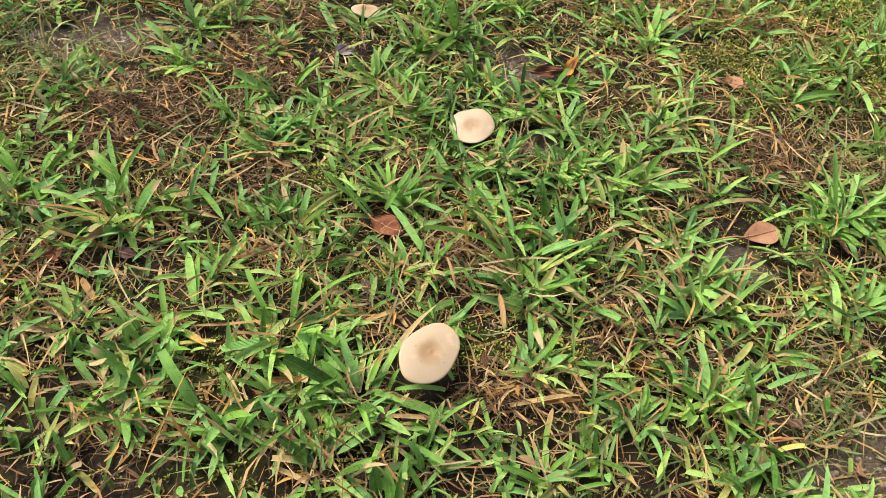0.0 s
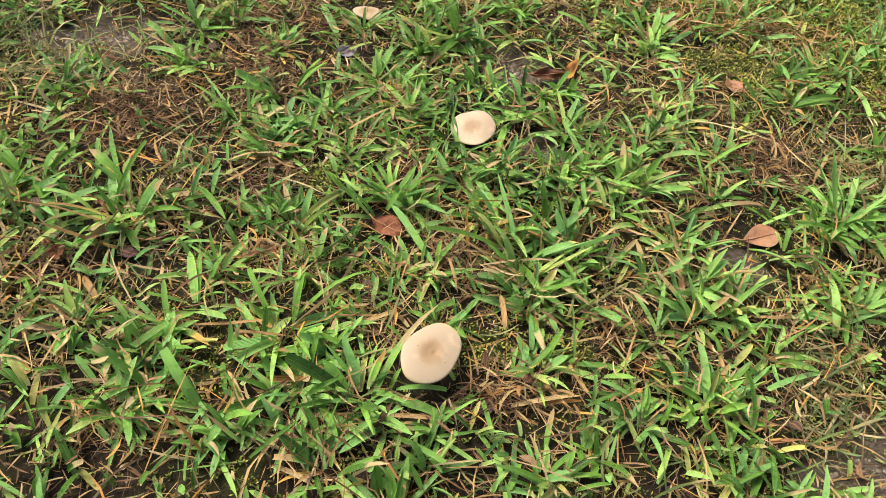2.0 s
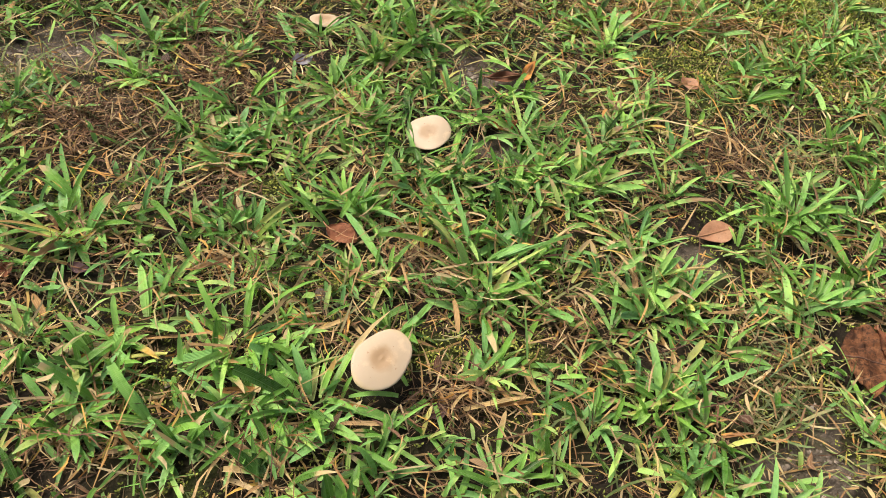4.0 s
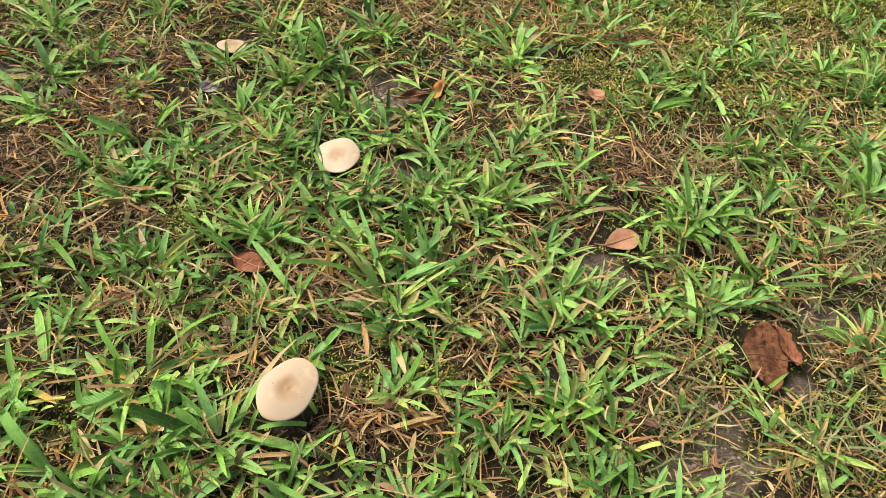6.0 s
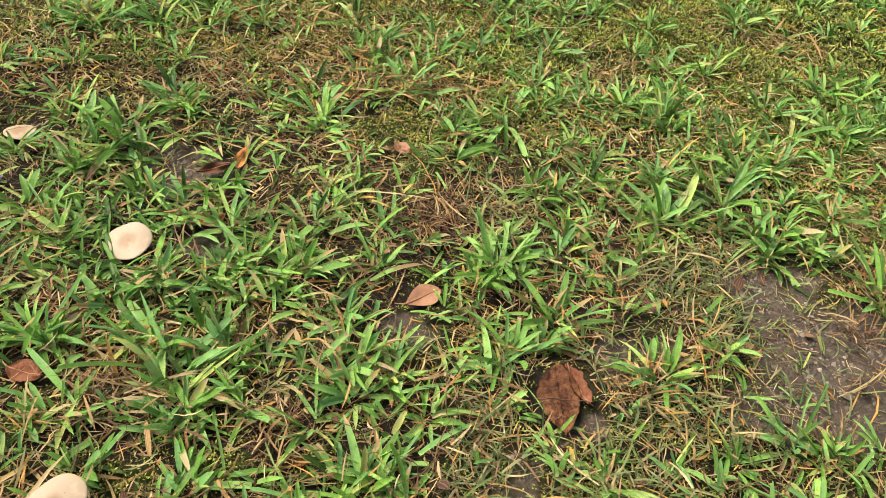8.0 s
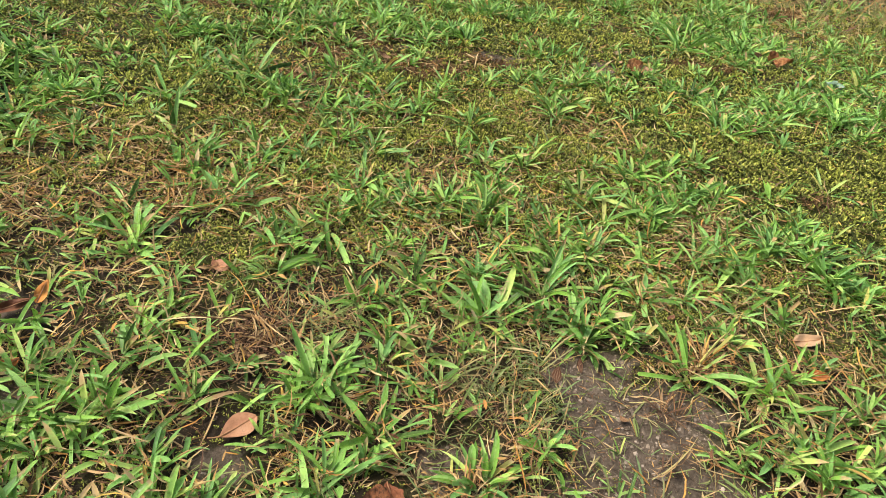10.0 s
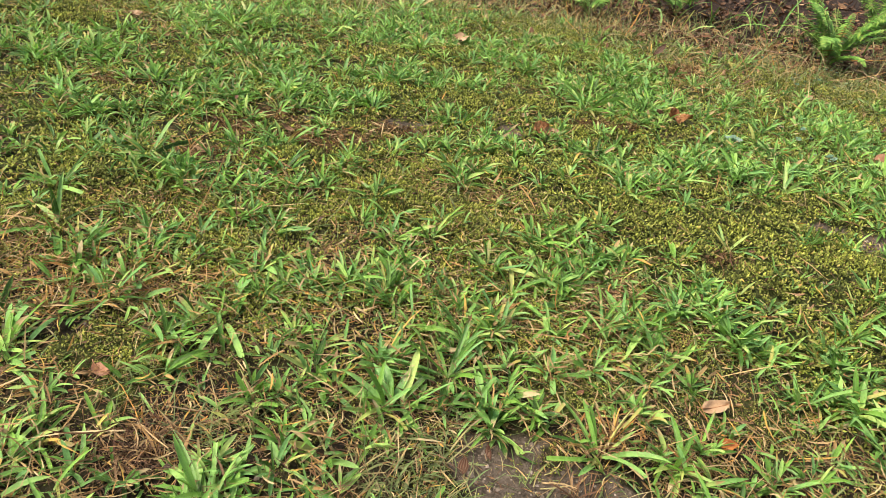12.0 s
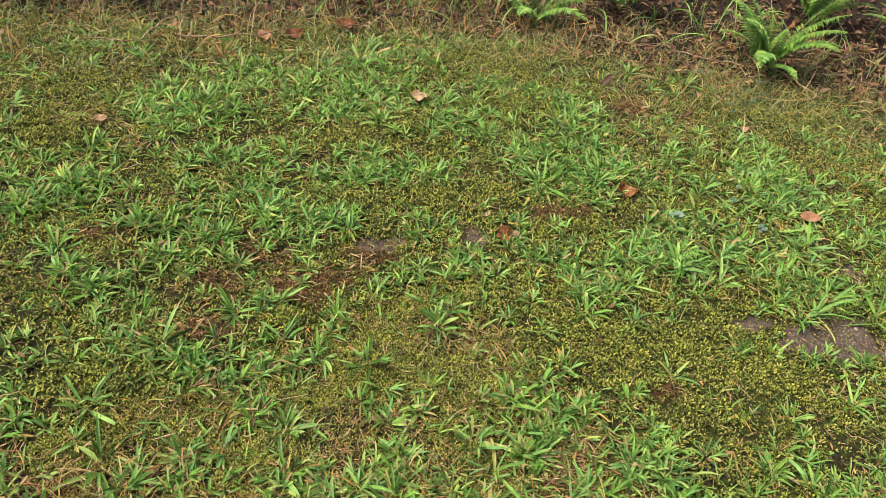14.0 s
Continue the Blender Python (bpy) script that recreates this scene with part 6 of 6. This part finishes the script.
# ---- leaf litter beyond the lawn ----
def litter_leaves(x, y, size):
    """Curled dead leaves by the hundred, each a small bent sheet."""
    n = len(x)
    v, u = np.meshgrid(np.linspace(0, 1, 5), np.linspace(-1, 1, 3), indexing="ij")
    half = np.array([0.12, 0.75, 1.0, 0.7, 0.05])[:, None]
    ln, wd = size * rng.lognormal(0, 0.35, n), size * 0.27 * rng.lognormal(0, 0.3, n)
    lx = (v - 0.5)[None] * ln[:, None, None]
    ly = (u * half)[None] * wd[:, None, None]
    lz = rng.uniform(-0.6, 0.9, n)[:, None, None] * np.abs(ly) + rng.uniform(-0.5, 1.2, n)[:, None, None] * (v - 0.5)[None] ** 2 * ln[:, None, None]
    p = np.stack([lx, ly, lz], -1).reshape(n, -1, 3)
    a, b, c = rng.uniform(0, 6.283, n), rng.normal(0, 0.35, n), rng.normal(0, 0.4, n)
    p[..., 2], p[..., 1] = p[..., 2] * np.cos(b)[:, None] + p[..., 1] * np.sin(b)[:, None], p[..., 1] * np.cos(b)[:, None] - p[..., 2] * np.sin(b)[:, None]
    p[..., 2], p[..., 0] = p[..., 2] * np.cos(c)[:, None] + p[..., 0] * np.sin(c)[:, None], p[..., 0] * np.cos(c)[:, None] - p[..., 2] * np.sin(c)[:, None]
    p[..., 0], p[..., 1] = p[..., 0] * np.cos(a)[:, None] - p[..., 1] * np.sin(a)[:, None], p[..., 0] * np.sin(a)[:, None] + p[..., 1] * np.cos(a)[:, None]
    p[..., 2] -= np.quantile(p[..., 2], 0.1, axis=1)[:, None]
    p += (on_ground(x, y, 0.001) + np.stack([0 * x, 0 * x, rng.exponential(0.008, n)], 1))[:, None]
    i, j = (g.ravel() for g in np.meshgrid(np.arange(4), np.arange(2), indexing="ij"))
    o = i * 3 + j
    f = (np.arange(n)[:, None, None] * 15 + np.stack([o, o + 3, o + 4, o + 1], 1)[None]).reshape(-1, 4)
    uv = np.tile(np.stack([(u.ravel() + 1) / 2, v.ravel()], 1), (n, 1))
    return p.reshape(-1, 3), f, uv


LITTER_STOPS = ((0.0, (0.03, 0.014, 0.008)), (0.25, (0.095, 0.036, 0.017)), (0.5, (0.16, 0.066, 0.028)), (0.7, (0.05, 0.028, 0.018)), (0.88, (0.21, 0.11, 0.05)), (1.0, (0.36, 0.23, 0.12)))
mat_litter = straw_material("dead_leaf_litter", LITTER_STOPS, 0.06)


def litter_density(x, y):
    past = beyond(x, y)
    return step(past, -0.12, 0.08) * step(past, 1.7, 0.9) * (0.5 + 0.7 * lattice(x, y, 5, 71)) + (0.05 + 0.12 * step(x, 2.2, 2.6)) * step(past, -0.9, -0.2) * lattice(x, y, 8, 72)


x, y = scatter(18000, (0.0, 0.6, 5.2, 4.2), litter_density)
stuff("leaf_litter", litter_leaves(x, y, 0.032), mat_litter, "brown dead leaves littering the ground under ferns", "leaf litter")
x, y = scatter(900, (-0.6, 0.15, 1.9, 1.9), lambda x, y: 0.25 + 0.4 * zone(x, y, BROWN))
stuff("leaf_scraps", litter_leaves(x, y, 0.015), mat_litter, "scraps of dead leaf in the lawn", "leaf litter")
x, y = scatter(5200, (0.2, 0.7, 4.8, 4.2), lambda x, y: step(beyond(x, y), -0.45, 0.05) * step(beyond(x, y), 1.0, 0.3))
stuff("dry_stalks", lying(x, y, 0.11, 0.0026, 4, 2, 16, 0.5), mat_straw, "tangle of dry straw and stalks at the lawn's edge", "dead grass")


# ---- tall grass at the wood's edge ----
def tall_blades(x, y, length, width):
    n = len(x)
    return ribbons(on_ground(x, y), rng.uniform(0, 6.283, n), np.radians(rng.normal(66, 15, n)).clip(0.3, 1.5), length * rng.lognormal(0, 0.35, n), width * rng.lognormal(0, 0.25, n), rng.normal(1.1, 0.5, n), rng.normal(0, 0.5, n), 6, rng.normal(0, 0.5, n), 0.2, 0.3, 3)


x, y = scatter(7500, (0.2, 0.7, 4.8, 4.2), lambda x, y: (0.25 + 0.75 * step(x, 1.5, 2.1)) * step(beyond(x, y), 0.04, 0.22) * step(beyond(x, y), 1.4, 0.6) * (0.25 + 0.75 * lattice(x, y, 3, 81)) * (0.15 + 0.85 * step(x, 3.2, 2.6)))
stuff("tall_grass", tall_blades(x, y, 0.20, 0.007), mat_grass, "long green grass at the edge of the wood", "grass")
x, y = scatter(16000, (0.2, 0.7, 4.8, 4.2), lambda x, y: step(beyond(x, y), -0.45, -0.05) * step(beyond(x, y), 0.75, 0.2) * step(lattice(x, y, 9, 83), 0.35, 0.8))
stuff("straw_grass", tall_blades(x, y, 0.085, 0.0030), mat_straw, "bleached straw-coloured grass standing along the lawn's edge", "dead grass")
x, y = scatter(26000, (0.2, 0.7, 4.8, 4.2), lambda x, y: step(beyond(x, y), -0.5, -0.1) * step(beyond(x, y), 0.9, 0.25) * lattice(x, y, 6, 82))
stuff("thin_tall_grass", tall_blades(x, y, 0.075, 0.0034), mat_fine, "thin dull green and straw grass along the lawn's edge", "grass")


# ---- ferns ----
def fern_material():
    k = Mat("green_fern", 0.5, 0.4)
    r = k.rand()
    u, v = k.uv()
    c = k.ramp(r, (0.0, (0.10, 0.25, 0.04)), (0.5, (0.19, 0.39, 0.07)), (0.9, (0.29, 0.47, 0.10)), (1.0, (0.38, 0.46, 0.10)))
    c = k.mix(k.span(k.math("ABSOLUTE", k.math("SUBTRACT", u, 0.5)), 0.09, 0.02, 0.0, 0.35), c, (0.22, 0.36, 0.10))
    n = k.noise(90.0, 3.0, 0.6, k.world_place())
    c = k.mix(k.span(n, 0.55, 0.75, 0.0, 0.35), c, (0.06, 0.15, 0.03))
    k.colour(c)
    k.bump(n, 0.3, 0.001)
    k.glow_through(c, 0.3)
    return k.m


def rachis_material():
    k = Mat("fern_rachis", 0.6, 0.3)
    n = k.noise(60.0, 3.0, 0.6)
    k.colour(k.ramp(n, (0.3, (0.14, 0.20, 0.05)), (0.7, (0.26, 0.28, 0.09))))
    return k.m


mat_fern, mat_rachis = fern_material(), rachis_material()


def frond(length, el, droop, turn, own, thing, pairs=26, material=None, label=""):
    """One frond under its fern: leaflets, and the rachis beneath them."""
    s = np.linspace(0, 1, 24)
    e = el - droop * s ** 1.2
    bend = own.normal(0, 0.25)
    a = turn + bend * s
    step_l = length / 23
    px = np.concatenate([[0], np.cumsum(np.cos(e) * np.cos(a))[:-1]]) * step_l
    py = np.concatenate([[0], np.cumsum(np.cos(e) * np.sin(a))[:-1]]) * step_l
    pz = np.concatenate([[0], np.cumsum(np.sin(e))[:-1]]) * step_l
    at_s = np.repeat(np.linspace(0.2, 0.995, pairs), 2)
    m = len(at_s)
    side = np.tile([1.0, -1.0], pairs)
    base = np.stack([np.interp(at_s, s, q) for q in (px, py, pz)], 1)
    az = np.interp(at_s, s, a) + side * np.radians(78 - 26 * at_s) + own.normal(0, 0.06, m)
    shape = np.sin(np.pi * (0.16 + 0.82 * at_s) ** 0.9) ** 0.7
    ln = length * 0.115 * shape * own.uniform(0.88, 1.1, m) + 0.004
    v, f, uv = ribbons(base, az, own.normal(0.1, 0.1, m), ln, 0.16 * ln + 0.0018, own.normal(0.5, 0.2, m), side * 0.25 + own.normal(0, 0.12, m), 4, side * -0.2, 0.12, 0.28, 3, False)
    leaf = part("frond", mesh_of("frond", v, f, material or mat_fern, uv), thing, label)
    line = np.stack([px, py, pz - 0.001], 1)
    part("rachis", tube_mesh("rachis", line, np.linspace(0.0026, 0.0006, 24) * (length / 0.4) ** 0.5, mat_rachis, 5), leaf)


def fern(x, y, size, fronds, seed, label, dead=0, low=50):
    own = np.random.default_rng(seed)
    thing = base_of("fern", at(x, y, -0.005), label, "fern", "ferns at the wood's edge")
    for i in range(fronds):
        el = radians(own.uniform(low, 88))
        frond(size * own.uniform(0.7, 1.15), el, own.uniform(0.6, 1.7), 6.283 * i / fronds + own.normal(0, 0.3), own, thing, int(42 * size / 0.4))
    for i in range(dead):
        frond(size * 0.72, radians(84), 0.5, -2.2, own, thing, 18, LEAF["rust"], "withered rust-brown frond")
    return thing




fern(3.505, 1.800, 0.40, 18, 1, "bright green fern with arching fronds and one brown frond", 1, 44)
fern(4.406, 1.566, 0.40, 10, 2, "green fern standing over brown leaf litter")
fern(2.800, 2.560, 0.38, 8, 3, "green fern with drooping fronds at the lawn's edge")
fern(1.240, 3.330, 0.36, 8, 4, "green fern behind dry stalks")
fern(1.930, 3.180, 0.38, 8, 5, "green fern behind dry stalks")
fern(3.326, 2.520, 0.42, 9, 7, "green fern in the shade of the wood's edge")
fern(4.200, 1.980, 0.46, 11, 8, "green fern in the shade of the wood's edge")
fern(0.836, 3.520, 0.36, 8, 9, "green fern behind dry stalks")
fern(4.979, 1.366, 0.45, 9, 10, "green fern in the shade of the wood's edge")


# ---- low weeds with round blue-green leaves ----
def weed_material():
    k = Mat("blue_green_weed", 0.5, 0.4)
    n = k.noise(120.0, 3.0, 0.6)
    c = k.mix(k.span(n, 0.4, 0.7), k.ramp(k.rand(), (0.0, (0.07, 0.15, 0.085)), (0.6, (0.13, 0.24, 0.15)), (1.0, (0.22, 0.34, 0.24))), (0.06, 0.12, 0.07))
    k.colour(c)
    k.bump(n, 0.3, 0.001)
    k.glow_through(c, 0.2)
    return k.m


mat_weed = weed_material()
WEED_LEAVES = []
for i in range(6):
    v, f, uv, mid = leaf_sheet(0.022, 0.016, 70 + i, 0.55, 0.1, 0.15, 0.01, 0.02, 4, 6)
    v[:, 0] += 0.011
    WEED_LEAVES.append(mesh_of("leaf", v, f, mat_weed, uv))


def weed(x, y, leaves, reach, seed):
    own = np.random.default_rng(seed)
    thing = base_of("creeping_weed", at(x, y), "low weed with round blue-green leaves in the lawn", "weed", "weeds near the wood's edge")
    for i in range(leaves):
        turn, out = own.uniform(0, 6.283), reach * math.sqrt(own.random())
        p = Vector((out * math.cos(turn), out * math.sin(turn), own.uniform(0.012, 0.03)))
        ob = new("leaf", WEED_LEAVES[i % 6])
        ob.parent = thing
        ob.matrix_local = Matrix.Translation(p) @ Euler((own.normal(0, 0.3), own.normal(0, 0.3), turn + own.normal(0, 0.8))).to_matrix().to_4x4() @ Matrix.Scale(own.uniform(0.5, 1.05), 4)
        s = np.linspace(0, 1, 4)[:, None]
        part("stalk", tube_mesh("stalk", np.array([[0.0, 0, -0.002]]) * (1 - s) + np.array(p[:])[None] * s + np.array([[0, 0, 0.006]]) * s * (1 - s), np.full(4, 0.0007), mat_rachis, 4), thing)


weed(3.153, 1.786, 16, 0.11, 1)
weed(3.077, 1.583, 14, 0.10, 2)
weed(3.283, 1.648, 12, 0.10, 3)
weed(2.102, 1.243, 10, 0.06, 4)
weed(2.340, 1.053, 9, 0.06, 5)
weed(2.473, 1.218, 8, 0.06, 6)
fallen_leaf(2.177, 1.224, 0.034, 0.028, -18, "teal", 41, "round pale blue-green leaf lying in grass", 0.02, 8, 0, 0, fat=0.5, curl=0.05)

# ---- broad dry blades that lie open ----
DRY_BLADES = [
    (0.106, 0.342, 62, 8, 5.2),
    (0.167, 0.352, 37, -164, 3.9),
    (0.104, 0.418, 38, 91, 5.1),
    (-0.104, 0.316, 46, 118, 3.7),
    (-0.198, 0.820, 45, 126, 6.8),
    (0.282, 0.454, 97, 88, 6.1),
    (-0.250, 0.415, 29, 124, 6.4),
    (-0.306, 0.386, 37, -7, 5.4),
    (-0.198, 0.389, 38, -176, 7.1),
    (-0.014, 0.750, 37, 26, 6.2),
    (0.007, 0.429, 41, -133, 4.5),
    (-0.101, 0.479, 25, 137, 4.8),
    (-0.064, 0.352, 40, -165, 5.7),
    (0.039, 0.325, 36, -177, 4.1),
    (-0.080, 0.276, 36, -17, 4.0),
    (0.302, 0.374, 39, 92, 4.2),
    (0.339, 0.343, 32, -158, 4.8),
    (0.444, 0.753, 39, -51, 6.8)
]


for i, (x, y, length, heading, width) in enumerate(DRY_BLADES):
    one = np.ones(1)
    v, f, uv = ribbons(np.zeros((1, 3)), radians(heading) * one, 0.25 * one, 0.001 * length * one, 0.001 * width * one, 0.4 * one, rng.normal(0, 0.3) * one, 8, rng.normal(0, 0.25) * one, 0.35, 0.16, 3, False, rng.normal(0, 0.6) * one)
    ob = new("dry_blade", mesh_of("dry_blade", v, f, mat_straw, uv))
    ob.matrix_world = at(x, y, 0.008)
    tagged(ob, "broad tan withered grass blade lying on thatch", "dry blade", "withered blades in the lawn")
